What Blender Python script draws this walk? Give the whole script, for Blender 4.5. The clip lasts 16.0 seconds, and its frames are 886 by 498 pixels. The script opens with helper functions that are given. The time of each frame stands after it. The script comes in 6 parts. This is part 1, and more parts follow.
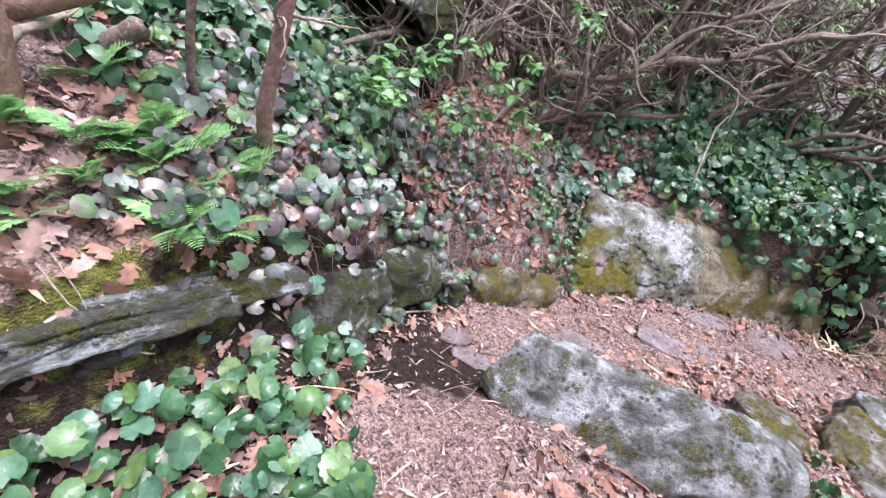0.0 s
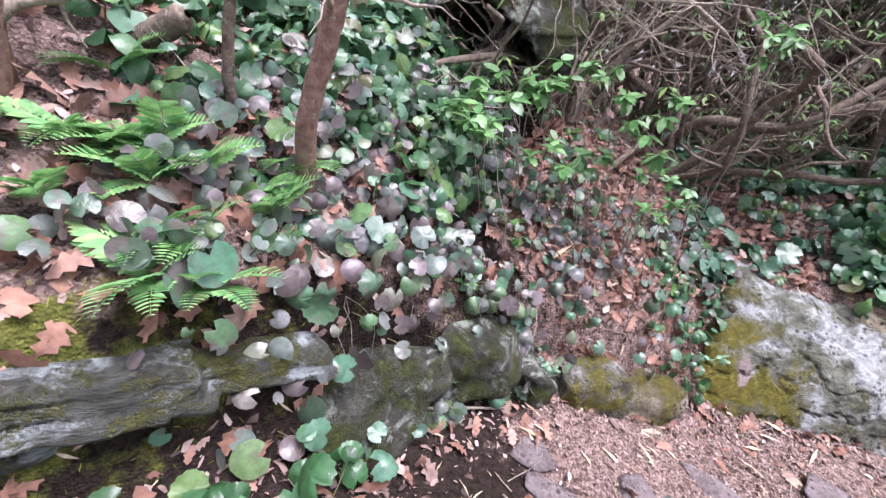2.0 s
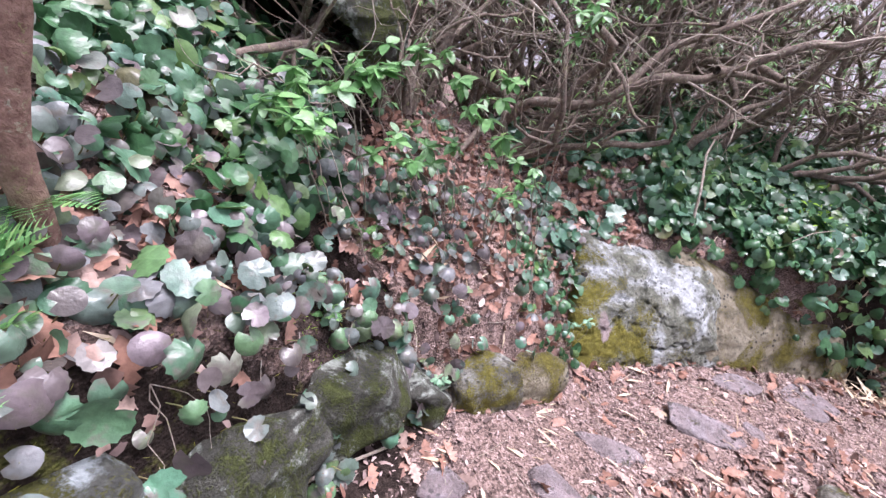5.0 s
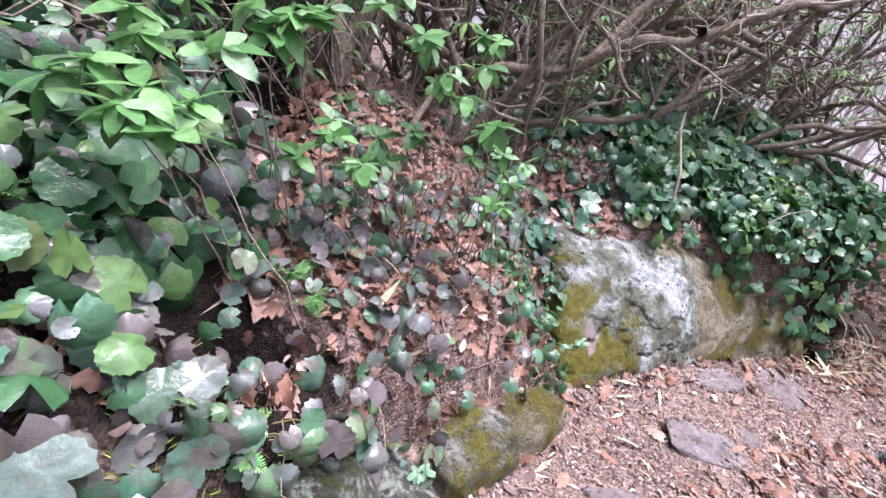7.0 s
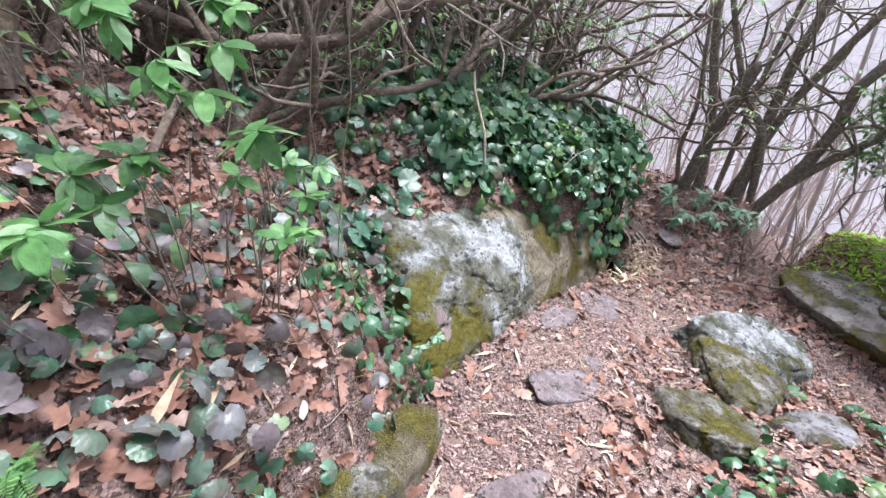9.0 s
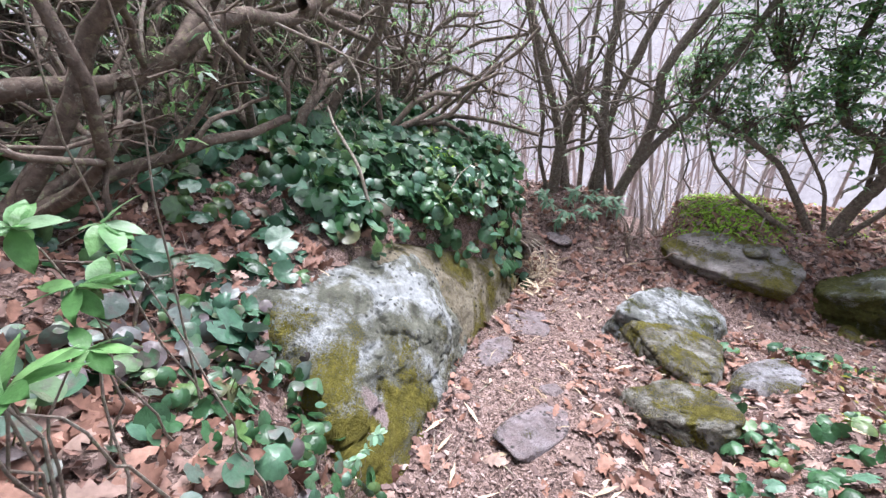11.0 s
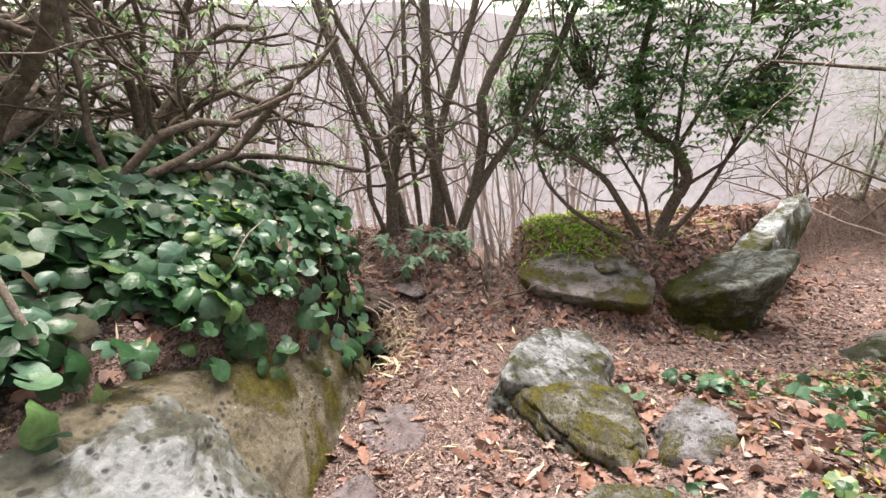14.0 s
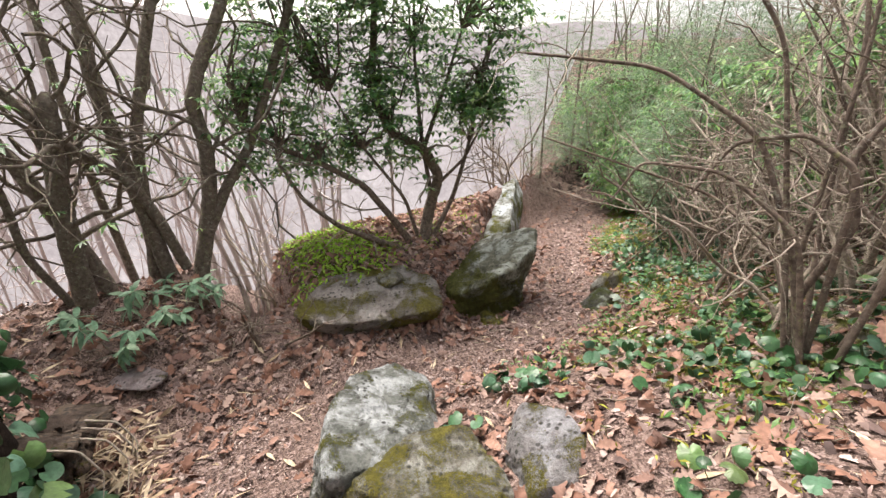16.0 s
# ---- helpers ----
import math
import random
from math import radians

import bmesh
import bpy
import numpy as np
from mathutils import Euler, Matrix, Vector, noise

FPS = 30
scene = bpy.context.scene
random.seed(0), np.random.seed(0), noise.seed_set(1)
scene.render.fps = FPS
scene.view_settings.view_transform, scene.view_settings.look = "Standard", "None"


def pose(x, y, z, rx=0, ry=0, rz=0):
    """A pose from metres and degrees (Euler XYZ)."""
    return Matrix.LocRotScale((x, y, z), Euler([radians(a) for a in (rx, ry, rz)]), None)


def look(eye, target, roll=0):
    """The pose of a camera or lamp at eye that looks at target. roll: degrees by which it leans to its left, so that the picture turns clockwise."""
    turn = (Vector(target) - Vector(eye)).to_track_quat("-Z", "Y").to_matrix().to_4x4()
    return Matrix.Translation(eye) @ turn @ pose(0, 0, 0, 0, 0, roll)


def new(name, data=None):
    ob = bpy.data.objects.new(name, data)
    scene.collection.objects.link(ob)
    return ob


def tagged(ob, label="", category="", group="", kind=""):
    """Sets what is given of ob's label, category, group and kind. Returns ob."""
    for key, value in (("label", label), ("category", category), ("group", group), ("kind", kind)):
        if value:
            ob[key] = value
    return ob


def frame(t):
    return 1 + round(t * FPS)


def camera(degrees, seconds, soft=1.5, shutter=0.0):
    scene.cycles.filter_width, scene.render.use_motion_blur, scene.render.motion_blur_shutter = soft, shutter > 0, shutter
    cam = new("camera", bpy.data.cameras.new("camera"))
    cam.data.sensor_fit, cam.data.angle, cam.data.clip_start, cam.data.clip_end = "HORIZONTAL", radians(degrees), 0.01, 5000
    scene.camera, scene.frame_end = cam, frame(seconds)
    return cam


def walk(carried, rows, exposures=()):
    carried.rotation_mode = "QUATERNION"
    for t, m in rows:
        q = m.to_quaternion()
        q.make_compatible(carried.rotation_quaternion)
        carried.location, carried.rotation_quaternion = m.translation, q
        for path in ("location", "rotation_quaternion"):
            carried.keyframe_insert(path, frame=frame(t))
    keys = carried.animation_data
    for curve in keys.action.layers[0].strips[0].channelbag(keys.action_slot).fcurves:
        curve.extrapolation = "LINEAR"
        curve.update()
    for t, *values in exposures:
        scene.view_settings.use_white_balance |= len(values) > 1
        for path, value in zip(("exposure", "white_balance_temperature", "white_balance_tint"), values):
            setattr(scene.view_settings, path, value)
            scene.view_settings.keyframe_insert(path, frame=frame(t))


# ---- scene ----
# ---- camera and walk ----
cam = camera(93.83, 16.0, soft=1.4)
PATH = [
    (0.0, 0.000, 0.000, 1.450, 54.23, 0.03, 2.00),
    (0.5, 0.047, 0.205, 1.359, 57.71, -1.66, 4.46),
    (1.0, 0.124, 0.373, 1.274, 57.78, 0.13, 9.65),
    (1.5, 0.056, 0.483, 1.221, 58.47, 0.41, 13.56),
    (2.0, -0.050, 0.550, 1.219, 60.31, 0.31, 15.58),
    (2.5, -0.081, 0.575, 1.220, 65.51, -0.86, 13.74),
    (3.0, -0.042, 0.604, 1.287, 73.72, -1.68, 8.78),
    (3.5, -0.022, 0.638, 1.308, 77.09, -0.80, 4.28),
    (4.0, -0.007, 0.658, 1.276, 72.44, 0.38, 1.27),
    (4.5, -0.042, 0.698, 1.179, 64.92, 0.69, -2.15),
    (4.7, -0.054, 0.730, 1.157, 62.31, 0.67, -3.95),
    (6.8, -0.119, 1.376, 1.051, 56.66, -1.54, -15.21),
    (7.0, -0.106, 1.427, 1.037, 56.06, -1.60, -16.17),
    (7.5, -0.025, 1.556, 1.033, 55.75, -2.57, -19.98),
    (8.0, -0.007, 1.638, 1.011, 54.69, -3.34, -26.29),
    (8.5, -0.008, 1.685, 1.000, 53.34, -3.48, -34.13),
    (9.0, 0.099, 1.692, 0.989, 53.29, -2.44, -42.67),
    (9.2, 0.146, 1.706, 0.967, 53.53, -1.87, -45.97),
    (11.3, 0.359, 2.004, 0.710, 61.06, 2.23, -65.97),
    (11.5, 0.398, 2.004, 0.710, 61.46, 2.17, -66.98),
    (12.0, 0.541, 1.972, 0.696, 61.83, 1.05, -68.94),
    (12.5, 0.678, 1.997, 0.649, 62.10, 0.11, -73.28),
    (13.0, 0.816, 2.053, 0.557, 67.59, 1.50, -76.46),
    (13.5, 1.018, 2.067, 0.516, 65.21, 3.97, -80.50),
    (14.0, 1.185, 2.138, 0.416, 65.48, 2.14, -87.25),
    (14.5, 1.355, 2.181, 0.376, 64.12, 3.18, -94.00),
    (15.0, 1.575, 2.147, 0.362, 63.97, 1.46, -102.64),
    (15.5, 1.667, 2.113, 0.340, 64.65, -0.46, -113.14),
    (16.0, 1.765, 2.164, 0.308, 66.00, -0.00, -122.59),
]
# the film's own drift in brightness and white balance
walk(cam, [(t, pose(*row)) for t, *row in PATH],
     [(0.0, 1.56, 6000, 25), (3.5, 1.62, 6000, 28), (7.5, 1.73, 5950, 23), (9.2, 1.64, 5950, 17), (11.5, 1.66, 5950, 18), (12.6, 1.59, 6100, 14), (13.5, 1.52, 7050, 16), (16.0, 1.45, 7000, 14)])

# HAZE: strength of the backdrop's glow, which stands in for mist
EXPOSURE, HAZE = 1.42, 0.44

# ---- world, sun, exposure ----
world = bpy.data.worlds.new("overcast_sky")
scene.world = world
world.use_nodes = True
wn, wl = world.node_tree.nodes, world.node_tree.links
sky = wn.new("ShaderNodeTexSky")
sky.sky_type = "NISHITA"
sky.sun_disc = False
sky.sun_elevation, sky.sun_rotation = radians(58), radians(70)
sky.air_density, sky.dust_density = 1.0, 4.0
grey = wn.new("ShaderNodeHueSaturation")
grey.inputs["Saturation"].default_value = 0.30
grey.inputs["Value"].default_value = 1.0
wl.new(sky.outputs[0], grey.inputs["Color"])
wl.new(grey.outputs[0], wn["Background"].inputs["Color"])
wn["Background"].inputs["Strength"].default_value = 0.15
sun_data = bpy.data.lights.new("sun", "SUN")
sun_data.energy, sun_data.angle, sun_data.color = 2.2, radians(25), (1.0, 0.97, 0.93)
sun = new("sun", sun_data)
sun.matrix_world = look((6, 1, 12), (1.2, 2.2, -1))
scene.view_settings.exposure = EXPOSURE

# ---- materials ----


def material(name, rough=0.8, spec=0.3):
    m = bpy.data.materials.new(name)
    m.use_nodes = True
    b = m.node_tree.nodes["Principled BSDF"]
    b.inputs["Roughness"].default_value = rough
    b.inputs["Specular IOR Level"].default_value = spec
    return m, m.node_tree.nodes, m.node_tree.links, b


def ramp(n, l, fac, stops):
    r = n.new("ShaderNodeValToRGB")
    while len(r.color_ramp.elements) < len(stops):
        r.color_ramp.elements.new(0.5)
    for e, (p, c) in zip(r.color_ramp.elements, stops):
        e.position, e.color = p, (*c, 1)
    l.new(fac, r.inputs[0])
    return r.outputs[0]


def noise_tex(n, l, vec, scale, detail=4, rough=0.55, distort=0.0):
    t = n.new("ShaderNodeTexNoise")
    t.inputs["Scale"].default_value = scale
    t.inputs["Detail"].default_value = detail
    t.inputs["Roughness"].default_value = rough
    t.inputs["Distortion"].default_value = distort
    l.new(vec, t.inputs["Vector"])
    return t.outputs["Fac"]


def mix(n, l, fac, a, b, mode="MIX"):
    m = n.new("ShaderNodeMix")
    m.data_type, m.blend_type = "RGBA", mode
    for sock, v in ((m.inputs[0], fac), (m.inputs[6], a), (m.inputs[7], b)):
        if isinstance(v, (int, float)):
            sock.default_value = v
        elif isinstance(v, tuple):
            sock.default_value = (*v, 1)
        else:
            l.new(v, sock)
    return m.outputs[2]


def sums(n, l, op, a, b):
    m = n.new("ShaderNodeMath")
    m.operation = op
    for sock, v in zip(m.inputs, (a, b)):
        if isinstance(v, (int, float)):
            sock.default_value = v
        else:
            l.new(v, sock)
    return m.outputs[0]


def bump(n, l, b, height, strength=0.5, dist=0.01):
    k = n.new("ShaderNodeBump")
    k.inputs["Strength"].default_value = strength
    k.inputs["Distance"].default_value = dist
    l.new(height, k.inputs["Height"])
    l.new(k.outputs[0], b.inputs["Normal"])


def position(n):
    return n.new("ShaderNodeNewGeometry").outputs["Position"]


def leaf_material(name, stops, rough=0.4, spec=0.4, blotch=None, translucent=0.25, vein=120):
    """Leaves: a colour of its own for every leaf, with faint mottling."""
    m, n, l, b = material(name, rough, spec)
    geo = n.new("ShaderNodeNewGeometry")
    info = n.new("ShaderNodeObjectInfo")
    rnd = sums(n, l, "FRACT", sums(n, l, "ADD", geo.outputs["Random Per Island"], info.outputs["Random"]), 0)
    col = ramp(n, l, rnd, stops)
    pos = geo.outputs["Position"]
    mott = ramp(n, l, noise_tex(n, l, pos, 45, 3), [(0.3, (0.7, 0.7, 0.7)), (0.7, (1.2, 1.2, 1.2))])
    col = mix(n, l, 1.0, col, mott, "MULTIPLY")
    if blotch:
        col = mix(n, l, ramp(n, l, noise_tex(n, l, pos, 22, 3), [(0.52, (0, 0, 0)), (0.66, (1, 1, 1))]), col, blotch)
    l.new(col, b.inputs["Base Color"])
    if translucent:
        t = n.new("ShaderNodeBsdfTranslucent")
        l.new(col, t.inputs["Color"])
        s = n.new("ShaderNodeMixShader")
        s.inputs[0].default_value = translucent
        l.new(b.outputs[0], s.inputs[1])
        l.new(t.outputs[0], s.inputs[2])
        l.new(s.outputs[0], n["Material Output"].inputs["Surface"])
    bump(n, l, b, noise_tex(n, l, pos, vein, 2), 0.35, 0.004)
    return m


GALAX = leaf_material("galax_leaf", [(0.0, (0.016, 0.05, 0.018)), (0.3, (0.032, 0.10, 0.035)), (0.55, (0.06, 0.145, 0.065)),
                                     (0.75, (0.085, 0.18, 0.12)), (0.9, (0.10, 0.19, 0.055)), (0.97, (0.09, 0.15, 0.05)), (1.0, (0.11, 0.08, 0.05))], 0.33, 0.5, translucent=0.15)
GALAX_PALE = leaf_material("galax_leaf_blue_green", [(0.0, (0.02, 0.06, 0.025)), (0.3, (0.04, 0.11, 0.06)), (0.6, (0.075, 0.17, 0.11)), (0.8, (0.05, 0.11, 0.02)), (0.95, (0.13, 0.21, 0.16)), (1.0, (0.13, 0.09, 0.06))], 0.33, 0.55, translucent=0.12)
GALAX_BRONZE = leaf_material("galax_leaf_bronze", [(0.0, (0.06, 0.052, 0.045)), (0.2, (0.15, 0.12, 0.13)), (0.35, (0.045, 0.12, 0.06)),
                                                   (0.55, (0.15, 0.15, 0.155)), (0.75, (0.065, 0.16, 0.10)), (0.9, (0.11, 0.18, 0.075)), (1.0, (0.2, 0.165, 0.175))], 0.32, 0.5, translucent=0.1,
                             blotch=(0.11, 0.10, 0.085))
FERN = leaf_material("fern_frond", [(0.0, (0.16, 0.38, 0.15)), (0.5, (0.23, 0.46, 0.18)), (1.0, (0.33, 0.52, 0.2))], 0.55, 0.2, translucent=0.35)
RHODO = leaf_material("rhododendron_leaf", [(0.0, (0.08, 0.2, 0.06)), (0.4, (0.13, 0.3, 0.10)), (0.8, (0.2, 0.39, 0.14)), (1.0, (0.30, 0.44, 0.28))], 0.33, 0.45, translucent=0.3)
LAUREL = leaf_material("laurel_leaf", [(0.0, (0.08, 0.18, 0.08)), (0.4, (0.15, 0.32, 0.12)), (0.65, (0.24, 0.42, 0.13)), (0.85, (0.33, 0.48, 0.17)), (1.0, (0.40, 0.50, 0.42))], 0.35, 0.5, translucent=0.5)
PALE_RHODO = leaf_material("pale_rhododendron_leaf", [(0.0, (0.16, 0.30, 0.19)), (0.6, (0.22, 0.38, 0.24)), (1.0, (0.3, 0.42, 0.28))], 0.4, 0.3)
MIDLEAF = leaf_material("thicket_leaf", [(0.0, (0.08, 0.2, 0.06)), (0.6, (0.14, 0.3, 0.09)), (1.0, (0.22, 0.36, 0.13))], 0.4, 0.4, translucent=0.35)
PINE = leaf_material("pine_needle", [(0.0, (0.13, 0.2, 0.13)), (1.0, (0.22, 0.29, 0.18))], 0.6, 0.2)
OAK = leaf_material("dead_oak_leaf", [(0.0, (0.16, 0.085, 0.062)), (0.3, (0.27, 0.145, 0.105)), (0.55, (0.36, 0.215, 0.165)), (0.75, (0.19, 0.115, 0.095)),
                                      (0.9, (0.43, 0.31, 0.26)), (1.0, (0.12, 0.08, 0.07))], 0.7, 0.2, translucent=0.1)
CHIP = leaf_material("litter_fragment", [(0.0, (0.05, 0.038, 0.036)), (0.3, (0.15, 0.105, 0.095)), (0.6, (0.25, 0.18, 0.16)), (0.9, (0.37, 0.28, 0.26)),
                                         (1.0, (0.48, 0.4, 0.36))], 0.85, 0.1, translucent=0)
TUFT = leaf_material("moss_tuft", [(0.0, (0.18, 0.33, 0.04)), (0.5, (0.27, 0.46, 0.05)), (1.0, (0.38, 0.55, 0.10))], 0.8, 0.1, translucent=0.2)
MOSS_TUFT = leaf_material("yellow_moss", [(0.0, (0.16, 0.15, 0.02)), (0.5, (0.26, 0.26, 0.045)), (1.0, (0.36, 0.36, 0.09))], 0.85, 0.1, translucent=0.2)
STRAW = leaf_material("dry_straw", [(0.0, (0.36, 0.27, 0.18)), (1.0, (0.62, 0.52, 0.38))], 0.8, 0.1, translucent=0)


def bark_material(name, dark, light, lichen=0.5, scale=30):
    m, n, l, b = material(name, 0.9, 0.15)
    pos = position(n)
    col = ramp(n, l, noise_tex(n, l, pos, scale, 6, 0.65), [(0.3, dark), (0.72, light)])
    spots = ramp(n, l, noise_tex(n, l, pos, scale * 1.3, 4, 0.7, 0.6), [(0.62 - 0.12 * lichen, (0, 0, 0)), (0.68 - 0.1 * lichen, (1, 1, 1))])
    pale = ramp(n, l, noise_tex(n, l, pos, 9, 2), [(0.35, (0.42, 0.44, 0.38)), (0.65, (0.27, 0.29, 0.12))])
    col = mix(n, l, sums(n, l, "MULTIPLY", spots, lichen), col, pale)
    l.new(col, b.inputs["Base Color"])
    bump(n, l, b, noise_tex(n, l, pos, scale * 2, 5, 0.7), 0.9, 0.01)
    return m


BARK_RED = bark_material("reddish_bark", (0.14, 0.08, 0.062), (0.34, 0.22, 0.18), 0.5, 45)
BARK_BROWN = bark_material("brown_bark", (0.075, 0.058, 0.048), (0.25, 0.195, 0.16), 0.5)
BARK_GREY = bark_material("grey_bark", (0.085, 0.068, 0.056), (0.27, 0.225, 0.19), 0.6)
TWIG = bark_material("lichen_twig", (0.20, 0.155, 0.125), (0.46, 0.40, 0.345), 0.7, 60)
# bark made paler so the haze of distance is in its colour
HAZED_BARK = bark_material("hazed_bark", (0.32, 0.28, 0.27), (0.5, 0.46, 0.45), 0.2, 5)


def rock_material(name, base, pale, moss_amount=0.5, lichen=0.5, moss=(0.17, 0.17, 0.025), scale=1.0, layered=False, side=None, spall=None):
    """Weathered schist: grey body, pale crust of lichen, dark specks, yellow-green moss."""
    m, n, l, b = material(name, 0.88, 0.2)
    pos = position(n)
    src = pos
    if layered:
        mp = n.new("ShaderNodeMapping")
        mp.vector_type = "TEXTURE"
        mp.inputs["Scale"].default_value = (1.5, 1.5, 0.5)
        mp.inputs["Rotation"].default_value = (-0.2, 0.2, 0)
        l.new(pos, mp.inputs["Vector"])
        src = mp.outputs[0]
    body = ramp(n, l, noise_tex(n, l, src, 9 * scale, 8, 0.68, 0.4), [(0.28, tuple(c * 0.4 for c in base)), (0.5, base), (0.75, tuple(min(1, c * 1.6) for c in base))])
    crust = ramp(n, l, noise_tex(n, l, src, 4.5 * scale, 7, 0.66, 0.5), [(0.56 - 0.16 * lichen, (0, 0, 0)), (0.62 - 0.06 * lichen, (1, 1, 1))])
    tone = ramp(n, l, noise_tex(n, l, pos, 26 * scale, 5, 0.7), [(0.3, tuple(c * 0.62 for c in pale)), (0.68, pale)])
    col = mix(n, l, crust, body, tone)
    vor = n.new("ShaderNodeTexVoronoi")
    vor.inputs["Scale"].default_value = 30
    vor.inputs["Randomness"].default_value = 1.0
    l.new(pos, vor.inputs["Vector"])
    patch = ramp(n, l, noise_tex(n, l, pos, 9, 4), [(0.45, (0, 0, 0)), (0.58, (1, 1, 1))])
    speck = sums(n, l, "MULTIPLY", ramp(n, l, vor.outputs["Distance"], [(0.22, (1, 1, 1)), (0.40, (0, 0, 0))]), patch)
    col = mix(n, l, sums(n, l, "MULTIPLY", speck, 0.9), col, (0.055, 0.055, 0.05))
    grain = noise_tex(n, l, pos, 120, 3, 0.7)
    spread = noise_tex(n, l, pos, 3.4 * scale, 5, 0.62, 0.6)
    if side:
        dot = n.new("ShaderNodeVectorMath")
        dot.operation = "DOT_PRODUCT"
        l.new(pos, dot.inputs[0])
        dot.inputs[1].default_value = side[:3]
        spread = sums(n, l, "ADD", spread, sums(n, l, "ADD", dot.outputs["Value"], side[3]))
    mossy = ramp(n, l, sums(n, l, "ADD", spread, sums(n, l, "MULTIPLY", sums(n, l, "SUBTRACT", grain, 0.5), 0.45)),
                 [(0.62 - 0.27 * moss_amount, (0, 0, 0)), (0.74 - 0.27 * moss_amount, (1, 1, 1))])
    green = ramp(n, l, noise_tex(n, l, pos, 30, 4, 0.7), [(0.3, tuple(c * 0.45 for c in moss)), (0.62, moss), (0.8, tuple(c * 1.7 for c in moss))])
    col = mix(n, l, mossy, col, green)
    if spall:
        # bare pinkish scar where a flake broke away: centre, half sizes
        mp2 = n.new("ShaderNodeMapping")
        mp2.vector_type = "TEXTURE"
        mp2.inputs["Location"].default_value, mp2.inputs["Scale"].default_value = spall
        l.new(pos, mp2.inputs["Vector"])
        far = n.new("ShaderNodeVectorMath")
        far.operation = "LENGTH"
        l.new(mp2.outputs[0], far.inputs[0])
        edge = sums(n, l, "ADD", far.outputs["Value"], sums(n, l, "MULTIPLY", noise_tex(n, l, pos, 22, 4, 0.7), 1.4))
        col = mix(n, l, ramp(n, l, sums(n, l, "MULTIPLY", edge, 0.5), [(0.72, (1, 1, 1)), (0.8, (0, 0, 0))]), col, (0.46, 0.37, 0.36))
    l.new(col, b.inputs["Base Color"])
    h = sums(n, l, "ADD", noise_tex(n, l, src, 28 * scale, 8, 0.7), sums(n, l, "MULTIPLY", sums(n, l, "MULTIPLY", mossy, noise_tex(n, l, pos, 90, 4, 0.8)), 1.2))
    bump(n, l, b, h, 1.0, 0.045)
    return m


ROCK_BANK = rock_material("lichen_rock", (0.25, 0.255, 0.235), (0.50, 0.55, 0.56), 0.50, 0.8)
ROCK_SLOPE = rock_material("bank_boulder_rock", (0.16, 0.165, 0.13), (0.50, 0.53, 0.53), 0.45, 0.62, moss=(0.26, 0.235, 0.045), side=(-0.40, 0.0, -0.34, 0.36), spall=((1.215, 2.75, -0.66), (0.05, 0.12, 0.12)))
ROCK_GREY = rock_material("grey_rock", (0.17, 0.18, 0.165), (0.52, 0.55, 0.56), 0.28, 0.62, scale=1.5)
ROCK_MOSS = rock_material("mossy_rock", (0.17, 0.16, 0.13), (0.40, 0.40, 0.36), 0.60, 0.5, moss=(0.26, 0.235, 0.05), scale=1.6)
ROCK_SLAB = rock_material("slab_rock", (0.25, 0.225, 0.21), (0.38, 0.36, 0.34), 0.58, 0.35, moss=(0.21, 0.19, 0.04), layered=True)
ROCK_DARK = rock_material("dark_mossy_rock", (0.09, 0.09, 0.075), (0.42, 0.46, 0.40), 0.62, 0.25, moss=(0.10, 0.12, 0.035), scale=1.7)
ROCK_LEDGE = rock_material("layered_ledge_rock", (0.11, 0.115, 0.10), (0.48, 0.54, 0.55), 0.50, 0.42, moss=(0.15, 0.15, 0.04), scale=1.6, layered=True)
ROCK_FLAT = rock_material("flat_stone", (0.24, 0.23, 0.23), (0.40, 0.40, 0.42), 0.40, 0.6, moss=(0.22, 0.20, 0.04), scale=1.4)
ROCK_BLOCK = rock_material("lichen_topped_block", (0.16, 0.16, 0.12), (0.52, 0.56, 0.50), 0.55, 0.55, moss=(0.16, 0.165, 0.045), scale=1.3, side=(0.0, 0.3, -0.6, -0.86))
ROCK_TAN = rock_material("tan_rock", (0.24, 0.21, 0.15), (0.39, 0.35, 0.26), 0.54, 0.5, moss=(0.25, 0.22, 0.05))
EARTH = rock_material("rooty_earth", (0.085, 0.062, 0.05), (0.2, 0.15, 0.115), 0.05, 0.4, scale=2.0)
ROCK_PATH = rock_material("path_stone", (0.23, 0.19, 0.19), (0.33, 0.29, 0.30), 0.05, 0.5)


